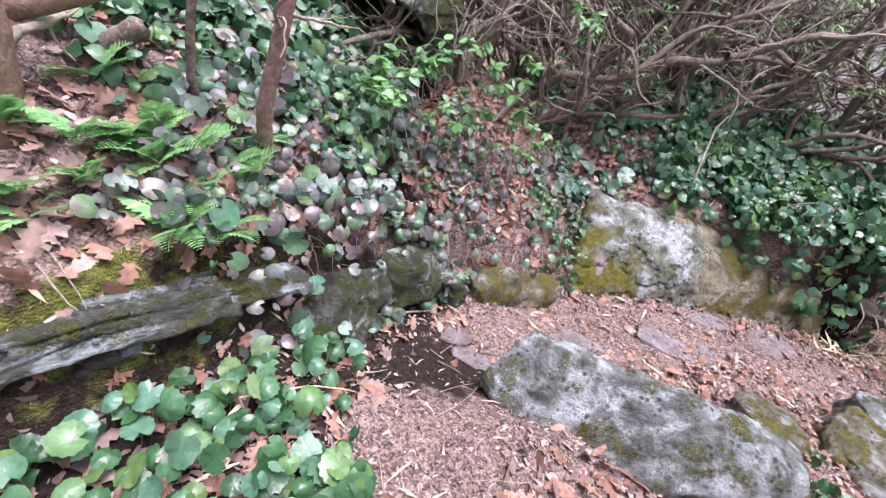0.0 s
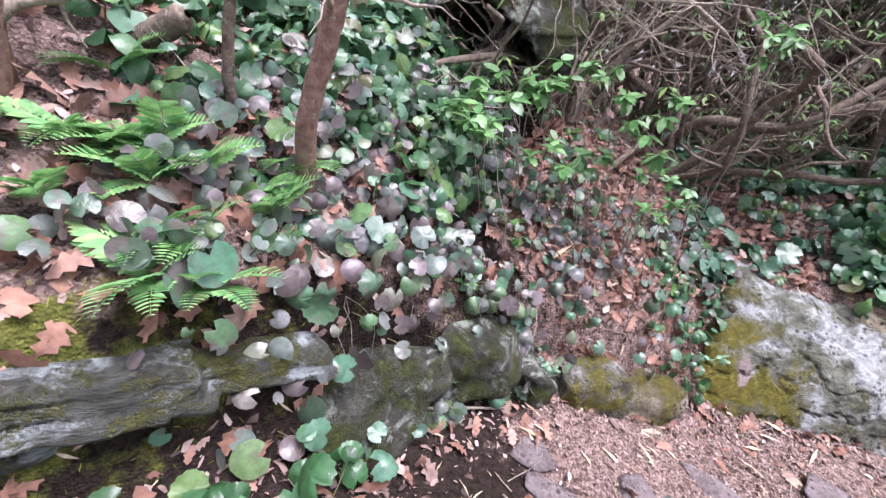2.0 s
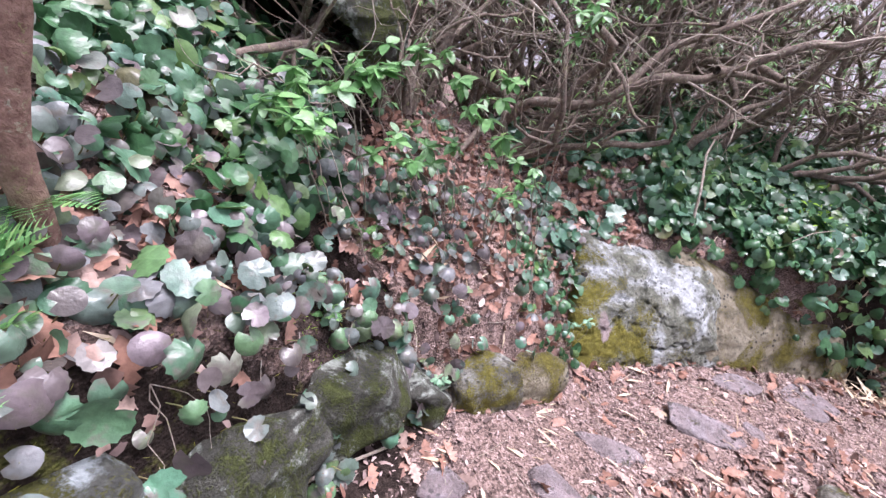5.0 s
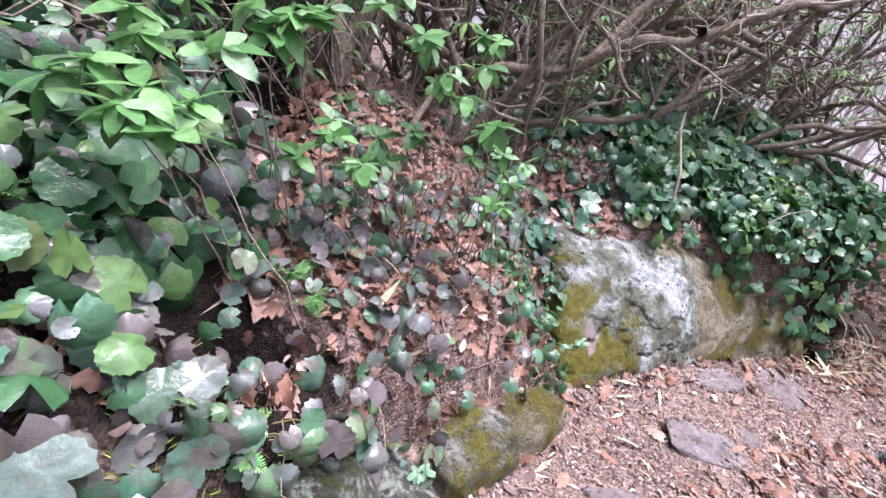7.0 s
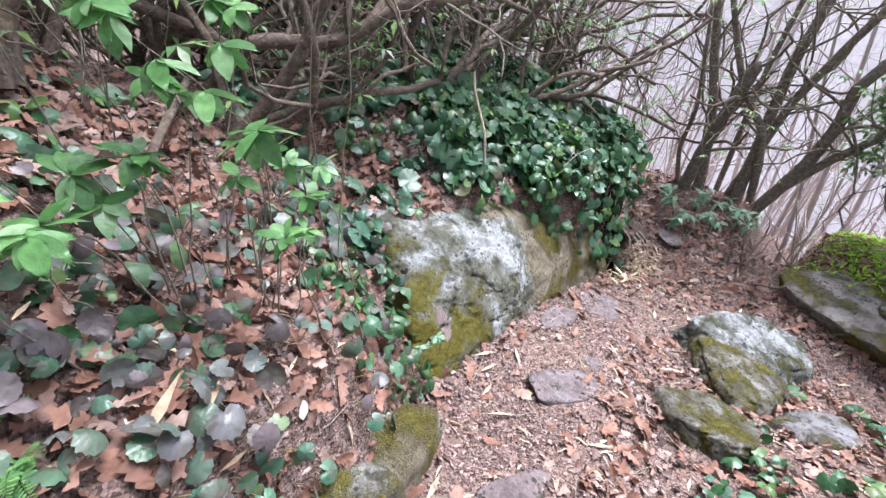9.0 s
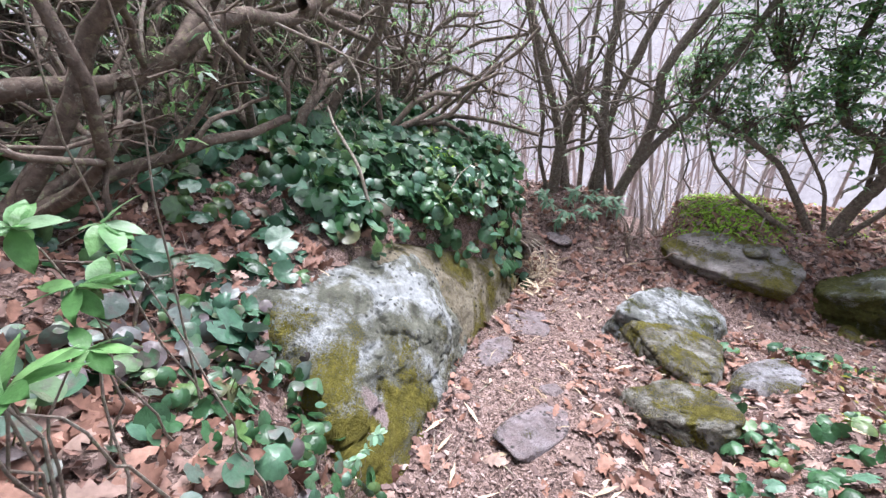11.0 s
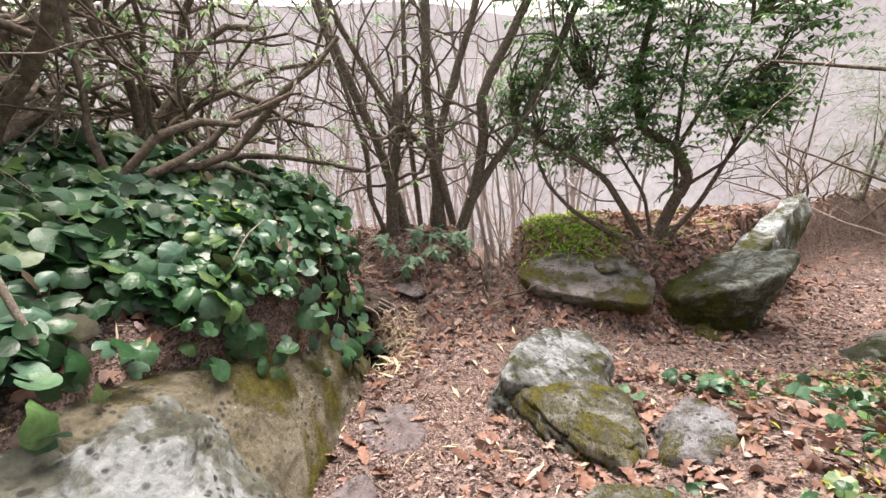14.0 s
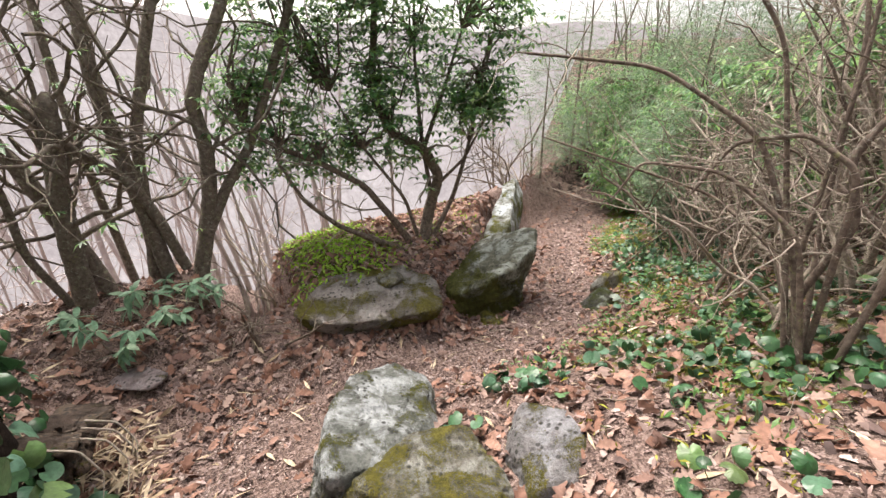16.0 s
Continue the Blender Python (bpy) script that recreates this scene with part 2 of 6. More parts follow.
def ground_material():
    m, n, l, b = material("woodland_floor", 0.95, 0.1)
    pos = position(n)
    v = n.new("ShaderNodeTexVoronoi")
    v.inputs["Scale"].default_value = 120
    l.new(pos, v.inputs["Vector"])
    v2 = n.new("ShaderNodeTexVoronoi")
    v2.inputs["Scale"].default_value = 48
    l.new(pos, v2.inputs["Vector"])
    sep = n.new("ShaderNodeSeparateColor")
    l.new(v.outputs["Color"], sep.inputs[0])
    sep2 = n.new("ShaderNodeSeparateColor")
    l.new(v2.outputs["Color"], sep2.inputs[0])
    litter = ramp(n, l, sums(n, l, "ADD", sums(n, l, "MULTIPLY", sep.outputs[0], 0.6), sums(n, l, "MULTIPLY", sep2.outputs[0], 0.4)),
                  [(0.1, (0.07, 0.05, 0.045)), (0.45, (0.20, 0.14, 0.12)), (0.7, (0.32, 0.23, 0.20)), (1.0, (0.45, 0.35, 0.32))])
    # real dark soil, taken nearly black to paint shade into the hollows
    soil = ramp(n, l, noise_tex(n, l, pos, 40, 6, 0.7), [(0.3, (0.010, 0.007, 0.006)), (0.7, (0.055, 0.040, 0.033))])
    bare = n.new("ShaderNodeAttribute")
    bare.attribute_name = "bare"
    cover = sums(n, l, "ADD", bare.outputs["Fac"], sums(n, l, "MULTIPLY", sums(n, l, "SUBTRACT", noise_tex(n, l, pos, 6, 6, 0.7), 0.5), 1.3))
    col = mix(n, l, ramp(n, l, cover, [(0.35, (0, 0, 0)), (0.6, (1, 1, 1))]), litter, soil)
    green = ramp(n, l, noise_tex(n, l, pos, 35, 4, 0.7), [(0.3, (0.05, 0.06, 0.015)), (0.7, (0.2, 0.21, 0.05))])
    mossy = n.new("ShaderNodeAttribute")
    mossy.attribute_name = "mossy"
    mcover = sums(n, l, "ADD", mossy.outputs["Fac"], sums(n, l, "MULTIPLY", sums(n, l, "SUBTRACT", noise_tex(n, l, pos, 8, 5, 0.7), 0.5), 1.2))
    col = mix(n, l, ramp(n, l, mcover, [(0.45, (0, 0, 0)), (0.62, (1, 1, 1))]), col, green)
    l.new(col, b.inputs["Base Color"])
    h = sums(n, l, "ADD", sums(n, l, "MULTIPLY", v.outputs["Distance"], 0.6), noise_tex(n, l, pos, 55, 6, 0.75))
    bump(n, l, b, h, 1.0, 0.02)
    return m


GROUND = ground_material()


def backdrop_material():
    """Far hillside of bare woods: pale emission colours stand in for the misty air."""
    m, n, l, b = material("painted_mist_hillside", 1.0, 0.0)
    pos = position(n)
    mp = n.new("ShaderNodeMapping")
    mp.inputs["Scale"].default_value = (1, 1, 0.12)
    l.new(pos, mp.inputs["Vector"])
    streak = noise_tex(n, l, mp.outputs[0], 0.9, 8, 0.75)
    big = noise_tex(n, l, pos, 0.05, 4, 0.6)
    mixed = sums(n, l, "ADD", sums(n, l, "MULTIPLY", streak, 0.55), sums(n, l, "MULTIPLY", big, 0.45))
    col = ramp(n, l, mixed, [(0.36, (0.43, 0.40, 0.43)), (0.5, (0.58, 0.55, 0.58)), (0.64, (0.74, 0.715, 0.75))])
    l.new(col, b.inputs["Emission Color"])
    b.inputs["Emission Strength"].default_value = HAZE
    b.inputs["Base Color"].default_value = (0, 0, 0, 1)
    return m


BACKDROP = backdrop_material()

# ---- shaping tools ----
RNG = np.random.default_rng(7)


def smooth(v):
    v = np.clip(v, 0, 1)
    return v * v * (3 - 2 * v)


def hash3(i, j, k):
    h = (i * 374761393 + j * 668265263 + k * 2147483647) & 0xFFFFFFFF
    h = ((h ^ (h >> 13)) * 1274126177) & 0xFFFFFFFF
    return ((h ^ (h >> 16)) & 0xFFFF) / 65535.0


def value_noise(p):
    p = np.asarray(p, float)
    q = np.floor(p).astype(np.int64)
    f = p - q
    f = f * f * (3 - 2 * f)
    out = 0
    for a in (0, 1):
        for b in (0, 1):
            for c in (0, 1):
                w = (f[..., 0] if a else 1 - f[..., 0]) * (f[..., 1] if b else 1 - f[..., 1]) * (f[..., 2] if c else 1 - f[..., 2])
                out = out + w * hash3(q[..., 0] + a, q[..., 1] + b, q[..., 2] + c)
    return out * 2 - 1


def fbm(p, scale=1.0, octaves=4):
    p = np.asarray(p, float) * scale
    out, amp = 0, 1.0
    for o in range(octaves):
        out = out + amp * value_noise(p + o * 17.3)
        p, amp = p * 2.03, amp * 0.5
    return out


def mesh_object(name, verts, faces, mat, parent=None, shade=True):
    """One mesh object from arrays: faces are rows of equal length, or a list of such arrays."""
    me = bpy.data.meshes.new(name)
    verts = np.asarray(verts, np.float32)
    groups = faces if isinstance(faces, list) else [faces]
    groups = [np.asarray(g, np.int32) for g in groups if len(g)]
    loops = np.concatenate([g.ravel() for g in groups])
    counts = np.concatenate([np.full(len(g), g.shape[1], np.int32) for g in groups])
    starts = np.concatenate([[0], np.cumsum(counts)[:-1]]).astype(np.int32)
    me.vertices.add(len(verts))
    me.vertices.foreach_set("co", verts.ravel())
    me.loops.add(len(loops))
    me.loops.foreach_set("vertex_index", loops)
    me.polygons.add(len(counts))
    me.polygons.foreach_set("loop_start", starts)
    if shade:
        me.polygons.foreach_set("use_smooth", np.ones(len(counts), bool))
    me.update(calc_edges=True)
    me.materials.append(mat)
    ob = new(name, me)
    if parent:
        ob.parent = parent
    return ob


def empty(name, at=(0, 0, 0)):
    ob = new(name)
    ob.location = at
    ob.empty_display_size = 0.1
    return ob


def child(ob, parent):
    """Parents ob, whose mesh is in world metres, under a thing that stands elsewhere."""
    ob.parent = parent
    ob.matrix_parent_inverse = Matrix.Translation(-Vector(parent.location))
    return ob


def turns(normals, spin, rng=RNG):
    """Rotation matrices whose z axis is each normal, turned by spin."""
    z = normals / np.linalg.norm(normals, axis=1, keepdims=True)
    a = np.where(np.abs(z[:, 2:3]) < 0.95, np.array([[0, 0, 1.0]]), np.array([[1.0, 0, 0]]))
    x = np.cross(a, z)
    x /= np.linalg.norm(x, axis=1, keepdims=True)
    y = np.cross(z, x)
    c, s = np.cos(spin)[:, None], np.sin(spin)[:, None]
    return np.stack([x * c + y * s, y * c - x * s, z], axis=2)


def strew(templates, places, normals, sizes, spin, rng=RNG):
    """Joins many turned and scaled copies of a few small templates (verts, tris) into one set of arrays."""
    rot = turns(normals, spin)
    which = rng.integers(0, len(templates), len(places))
    V, F, base = [], [], 0
    for k, (tv, tf) in enumerate(templates):
        sel = np.where(which == k)[0]
        if not len(sel):
            continue
        v = np.einsum("nij,mj->nmi", rot[sel], tv) * sizes[sel][:, None, None] + places[sel][:, None, :]
        f = tf[None] + (np.arange(len(sel)) * len(tv))[:, None, None] + base
        V.append(v.reshape(-1, 3))
        F.append(f.reshape(-1, tf.shape[1]))
        base += len(sel) * len(tv)
    return np.concatenate(V), np.concatenate(F)


def tubes(lines, sides=6):
    """Tapered tubes along polylines: a list of (points n x 3, radii n)."""
    V, F, base = [], [], 0
    ang = np.arange(sides) * 2 * math.pi / sides
    for pts, rad in lines:
        pts = np.asarray(pts, float)
        d = np.gradient(pts, axis=0)
        d /= np.linalg.norm(d, axis=1, keepdims=True) + 1e-9
        a = np.array([0.31, 0.17, 0.93]) if abs(d[0, 2]) < 0.9 else np.array([1.0, 0.1, 0])
        u = np.cross(d, a)
        u /= np.linalg.norm(u, axis=1, keepdims=True) + 1e-9
        w = np.cross(d, u)
        ring = pts[:, None] + (u[:, None] * np.cos(ang)[None, :, None] + w[:, None] * np.sin(ang)[None, :, None]) * np.asarray(rad)[:, None, None]
        n = len(pts)
        V.append(ring.reshape(-1, 3))
        i = np.arange(n - 1)[:, None] * sides
        j = np.arange(sides)[None]
        k = (j + 1) % sides
        F.append(np.stack([i + j, i + k, i + sides + k, i + sides + j], 2).reshape(-1, 4) + base)
        base += n * sides
    return np.concatenate(V), np.concatenate(F)


def wander(rng, start, way, length, r0, r1, bend=0.25, lift=0.0, steps=8):
    """A crooked polyline with tapering radius."""
    p, d = np.array(start, float), np.array(way, float)
    d /= np.linalg.norm(d)
    pts = [p.copy()]
    for _ in range(steps):
        d = d + rng.normal(0, bend, 3) + np.array([0, 0, lift])
        d /= np.linalg.norm(d)
        p = p + d * length / steps
        pts.append(p.copy())
    return np.array(pts), np.linspace(r0, r1, steps + 1)


def grow(rng, start, way, length, r, depth, out, bend=0.22, lift=0.03, kids=4, spread=0.8, shrink=0.62, thin=0.55):
    """A limb with its branches, added to out by level."""
    line = wander(rng, start, way, length, r, r * 0.55 if depth else r * 0.35, bend, lift, 7 if depth else 5)
    out.setdefault(depth, []).append(line)
    if depth == 0:
        return
    pts, rad = line
    for _ in range(kids):
        i = rng.integers(2, len(pts))
        d = pts[i] - pts[i - 1]
        d = d / np.linalg.norm(d) + rng.normal(0, spread, 3)
        grow(rng, pts[i], d, length * shrink * rng.uniform(0.6, 1.1), rad[i] * thin, depth - 1, out, bend * 1.15, lift, kids, spread, shrink, thin)


# ---- leaf shapes ----


def fan(outline, cup=0.0, curl=0.0, seed=0):
    """A leaf from its outline about the origin, with an inner ring so that it can cup; triangles."""
    rng = np.random.default_rng(seed)
    o = np.asarray(outline, float)
    n = len(o)
    inner = o * 0.55
    v = np.zeros((2 * n + 1, 3))
    v[1:n + 1, :2], v[n + 1:, :2] = inner, o
    r = np.linalg.norm(v[:, :2], axis=1)
    v[:, 2] = cup * r * r + curl * v[:, 0] * v[:, 1] + rng.normal(0, 0.03, 2 * n + 1) * r
    f = []
    for i in range(n):
        j = (i + 1) % n
        f += [(0, 1 + i, 1 + j), (1 + i, n + 1 + i, n + 1 + j), (1 + i, n + 1 + j, 1 + j)]
    return v, np.array(f)


def galax_shape(seed):
    """A round leaf with a notch at its stalk, a toothed rim and raised wavy lobes between its veins."""
    rng = np.random.default_rng(seed)
    a = np.linspace(-math.pi, math.pi, 29)[:-1]
    r = 0.5 * (1 - 0.6 * np.exp(-((np.abs(a) - math.pi) / 0.25) ** 2)) * (1 + 0.045 * np.cos(14 * a) + rng.normal(0, 0.014, len(a)))
    v, f = fan(np.stack([r * np.cos(a) * rng.uniform(0.98, 1.12), r * np.sin(a)], 1), rng.uniform(-1.5, 0.7), rng.uniform(-1.5, 1.5), seed)
    b = np.arctan2(v[:, 1], v[:, 0])
    v[:, 2] += 0.04 * np.hypot(v[:, 0], v[:, 1]) * np.cos(b * 5 + seed)
    return v, f


def oak_shape(seed):
    """A dry lobed leaf: a strip about its midrib, curled along and across."""
    rng = np.random.default_rng(seed)
    n = 10
    t = np.linspace(0, 1, n)
    w = (0.04 + 0.19 * np.sin(math.pi * t ** 0.9) ** 0.8) * np.where(np.arange(n) % 2 == 0, 0.62, 1.2) * rng.uniform(0.85, 1.15, n)
    w[0], w[-1] = 0.012, 0.03
    roll, bow, sway = rng.uniform(-1.2, 1.2), rng.uniform(-0.7, 0.7), rng.uniform(-0.2, 0.2)
    x = t - 0.5
    mid = np.stack([x, sway * x * x, bow * x * x], 1)
    sides = []
    for sign in (1, -1):
        ww = w * rng.uniform(0.85, 1.15, n)
        sides.append(mid + np.stack([0.35 * ww, sign * ww, roll * ww * np.abs(ww) * 2 + rng.normal(0, 0.02, n)], 1))
    v = np.concatenate([mid, *sides])
    f = []
    for i in range(n - 1):
        f += [(i, i + 1, n + i + 1), (i, n + i + 1, n + i), (i + 1, i, 2 * n + i), (i + 1, 2 * n + i, 2 * n + i + 1)]
    return v, np.array(f)


def oval_shape(seed, width=0.4, fold=0.25, droop=0.3):
    rng = np.random.default_rng(seed)
    s = np.linspace(0, 1, 6)
    w = width * 0.5 * np.sin(math.pi * s ** 0.85) ** 0.8
    z = -droop * s * s
    mid = np.stack([s, 0 * s, z], 1)
    a = np.stack([s, w, z + fold * w], 1)
    b = np.stack([s, -w, z + fold * w], 1)
    v = np.concatenate([mid, a, b]) + rng.normal(0, 0.008, (18, 3))
    f = []
    for i in range(5):
        f += [(i, i + 1, 6 + i + 1), (i, 6 + i + 1, 6 + i), (i + 1, i, 12 + i), (i + 1, 12 + i, 12 + i + 1)]
    return v, np.array(f)


def chip_shape(seed):
    rng = np.random.default_rng(seed)
    w = rng.uniform(0.08, 0.3)
    v = np.array([(-0.5, -w, 0), (0, -w * 1.2, 0.08), (0.5, -w * 0.5, 0), (0.5, w * 0.5, 0.02), (0, w, 0.1), (-0.5, w * 0.8, 0)]) + rng.normal(0, 0.04, (6, 3))
    return v, np.array([(0, 1, 4), (0, 4, 5), (1, 2, 3), (1, 3, 4)])




def lite(shape, seed, step=1):
    """The same leaf with its outline alone, for the many."""
    v, f = shape
    n = (len(v) - 1) // 2
    ring = v[n + 1::step]
    m = len(ring)
    out = np.concatenate([v[:1], ring])
    return out, np.array([(0, 1 + i, 1 + (i + 1) % m) for i in range(m)])


def lite_oval(seed, width=0.4, fold=0.25, droop=0.3):
    rng = np.random.default_rng(seed)
    w = width * 0.5
    v = np.array([(0, 0, 0), (0.45, 0, -droop * 0.2), (1, 0, -droop), (0.5, w, fold * w - droop * 0.2), (0.5, -w, fold * w - droop * 0.2)]) + rng.normal(0, 0.015, (5, 3))
    return v, np.array([(0, 1, 3), (1, 2, 3), (1, 0, 4), (2, 1, 4)])


GALAX_SHAPES = [galax_shape(s) for s in range(8)]
OAK_SHAPES = [oak_shape(s) for s in range(10)]
GALAX_LITE = [lite(galax_shape(s), s, 2) for s in range(8)]
SLIM_LITE = [lite_oval(s, 0.3, 0.2, 0.4) for s in range(4)]
LAUREL_SHAPES = [lite_oval(s + 60, 0.42, 0.2, 0.3) for s in range(4)]
NEEDLE_LITE = [lite_oval(s + 9, 0.14, 0.1, 0.2) for s in range(3)]
OVAL_SHAPES = [oval_shape(s) for s in range(4)]
SLIM_SHAPES = [oval_shape(s + 10, 0.3, 0.2, 0.4) for s in range(4)]
CHIP_SHAPES = [chip_shape(s) for s in range(8)]
NEEDLE_SHAPES = [oval_shape(s + 20, 0.08, 0.1, 0.1) for s in range(3)]

# ---- the lie of the land ----
FOOT = np.array([(-2.2, -3.0), (-1.7, -0.6), (-1.4, 0.3), (-0.98, 0.86), (-0.62, 1.38), (-0.28, 1.8), (0.05, 2.14), (0.5, 2.32), (0.95, 2.62),
                 (1.3, 3.02), (2.2, 3.1), (2.6, 3.0), (2.95, 2.92), (3.4, 2.94), (3.85, 2.94), (4.3, 3.2), (4.75, 4.2), (5.1, 6.5), (7, 14), (20, 90)])
TRAIL = np.array([(-0.5, -1.5), (-0.1, 0.4), (0.1, 1.3), (0.5, 2.0), (1.3, 2.3), (2.5, 2.45), (3.6, 2.2), (3.95, 1.4), (3.62, 0.4),
                  (3.95, -0.6), (4.9, -1.6), (6.0, -2.9), (7.6, -5.4), (9.5, -9.0), (14, -14)])
WALL_LINE = np.array([(3.6, 1.4), (4.1, 0.4), (4.75, -0.55), (5.6, -1.2), (6.6, -2.4), (8.4, -5.2), (10.4, -9), (15, -14)])


def to_line(x, y, line):
    """Distance to a polyline, and its sign (plus on the left of its run)."""
    best = np.full(np.shape(x), 1e9)
    sign = np.ones(np.shape(x))
    for (ax, ay), (bx, by) in zip(line[:-1], line[1:]):
        dx, dy = bx - ax, by - ay
        t = np.clip(((x - ax) * dx + (y - ay) * dy) / (dx * dx + dy * dy), 0, 1)
        d = np.hypot(x - ax - t * dx, y - ay - t * dy)
        side = np.sign(dx * (y - ay) - dy * (x - ax))
        closer = d < best - 1e-9
        sign = np.where(closer, side, sign)
        best = np.where(closer, d, best)
    return best, sign


def bank_distance(x, y):
    d, s = to_line(x, y, FOOT)
    return d * s


def trail_distance(x, y):
    return to_line(x, y, TRAIL)[0]


def gz(x, y, rough=True):
    """Height of the ground."""
    x, y = np.asarray(x, float), np.asarray(y, float)
    low = -0.45 - 0.32 * np.clip(x, -3, 6.4) - 0.03 * np.clip(x - 6.4, 0, 20)
    rise = np.interp(x, [-2, 1.0, 2.3, 3.4], [0.36, 0.36, 0.22, 0.0]) * smooth((1.65 - y) / 0.8)
    low = low + rise
    low = low - 0.16 * np.exp(-((x - 1.05) / 0.45) ** 2 - ((y - 2.4) / 0.35) ** 2)
    td, ts = to_line(x, y, TRAIL)
    uphill = np.clip(td - 0.5, 0, 40) * (ts < 0) * smooth((0.6 - y) / 1.2)
    low = low + 0.06 * np.clip(uphill, 0, 1.5) + 0.16 * np.clip(uphill - 1.5, 0, 60)
    # ground behind the stone row: a mound that ends at the valley's edge
    wd, ws = to_line(x, y, WALL_LINE)
    beyond = smooth(wd * (ws > 0) / 0.35) * smooth((x - 3.7) / 0.9) * smooth((2.4 - y) / 1.2)
    low = low + beyond * (np.maximum(-1.52 + 0.26 * np.clip(x - 4.5, 0, 0.8) - 0.22 * np.clip(x - 5.7, 0, 3) - low, 0))
    shelf = smooth((x - 3.6) / 0.8) * smooth((y - 1.2) / 0.8)
    low = low + shelf * np.maximum(-1.82 + 0.3 * np.clip(x - 4, 0, 1.6) - low, 0)
    # bank
    d = bank_distance(x, y)
    edge = np.interp(x, [-3, -2, -1, -0.6, -0.2, 0.2, 0.6, 1.0, 2.0, 3.0, 4.0, 5, 7], [1.3, 0.95, 0.64, 0.36, 0.04, -0.08, -0.28, -0.45, -0.48, -0.64, -0.6, -1.15, -2.2])
    slope = np.interp(x, [-1.5, -0.5, 0.3, 1.0, 2.0, 3.0], [0.42, 0.48, 0.26, 0.36, 0.44, 0.46])
    crest = np.interp(x, [-1.0, 0.5, 3.0], [3.2, 1.7, 1.5])
    top = edge + slope * np.minimum(np.clip(d, 0, None), crest) - np.interp(x, [-1.5, 0.5], [0.0, 0.42]) * np.clip(d - crest - 0.3, 0, 60)
    z = low + (np.maximum(top, low - 30) - low) * smooth(d / np.interp(x, [-1, 0.0, 1.0, 2.4, 2.8], [0.10, 0.26, 0.3, 0.25, 0.12]))
    # valley
    fall = np.maximum(np.clip((x - 6.3) + 0.25 * np.clip(y - 0.5, 0, 4), 0, 200) * smooth((wd * (ws > 0) - 0.2) / 1.5), 0)
    z = z - 0.62 * fall
    # gully that opens to the valley between the stems and the laurel
    z = z - 1.6 * smooth((x - 4.95) / 0.7) * np.exp(-((y - 1.86) / 0.27) ** 4) * smooth((8 - x) / 1.5)
    # hollow under the roots
    z = z - 0.55 * np.exp(-((x + 0.38) / 0.09) ** 4 - ((y - 2.2) / 0.08) ** 4)
    z = z - 0.30 * np.exp(-((x + 0.62) / 0.40) ** 4 - ((y - 3.35) / 0.22) ** 4)
    z = z - 0.35 * np.exp(-((x - 3.66) / 0.2) ** 4 - ((y - 2.9) / 0.15) ** 4)
    if rough:
        p = np.stack([x, y, 0 * x], -1)
        off = smooth((td - 0.2) / 0.5)
        z = z + (0.012 + 0.03 * off) * fbm(p, 2.4, 4) + 0.010 * fbm(p + 40, 11, 3)
    return z


def stretch_axis(lo, hi, step, far):
    near = np.arange(lo, hi + 1e-6, step)
    out, s, v = [], step, hi
    while v < far:
        s *= 1.16
        v += s
        out.append(v)
    out2, s, v = [], step, lo
    while v > -far:
        s *= 1.16
        v -= s
        out2.append(v)
    return np.concatenate([out2[::-1], near, out])


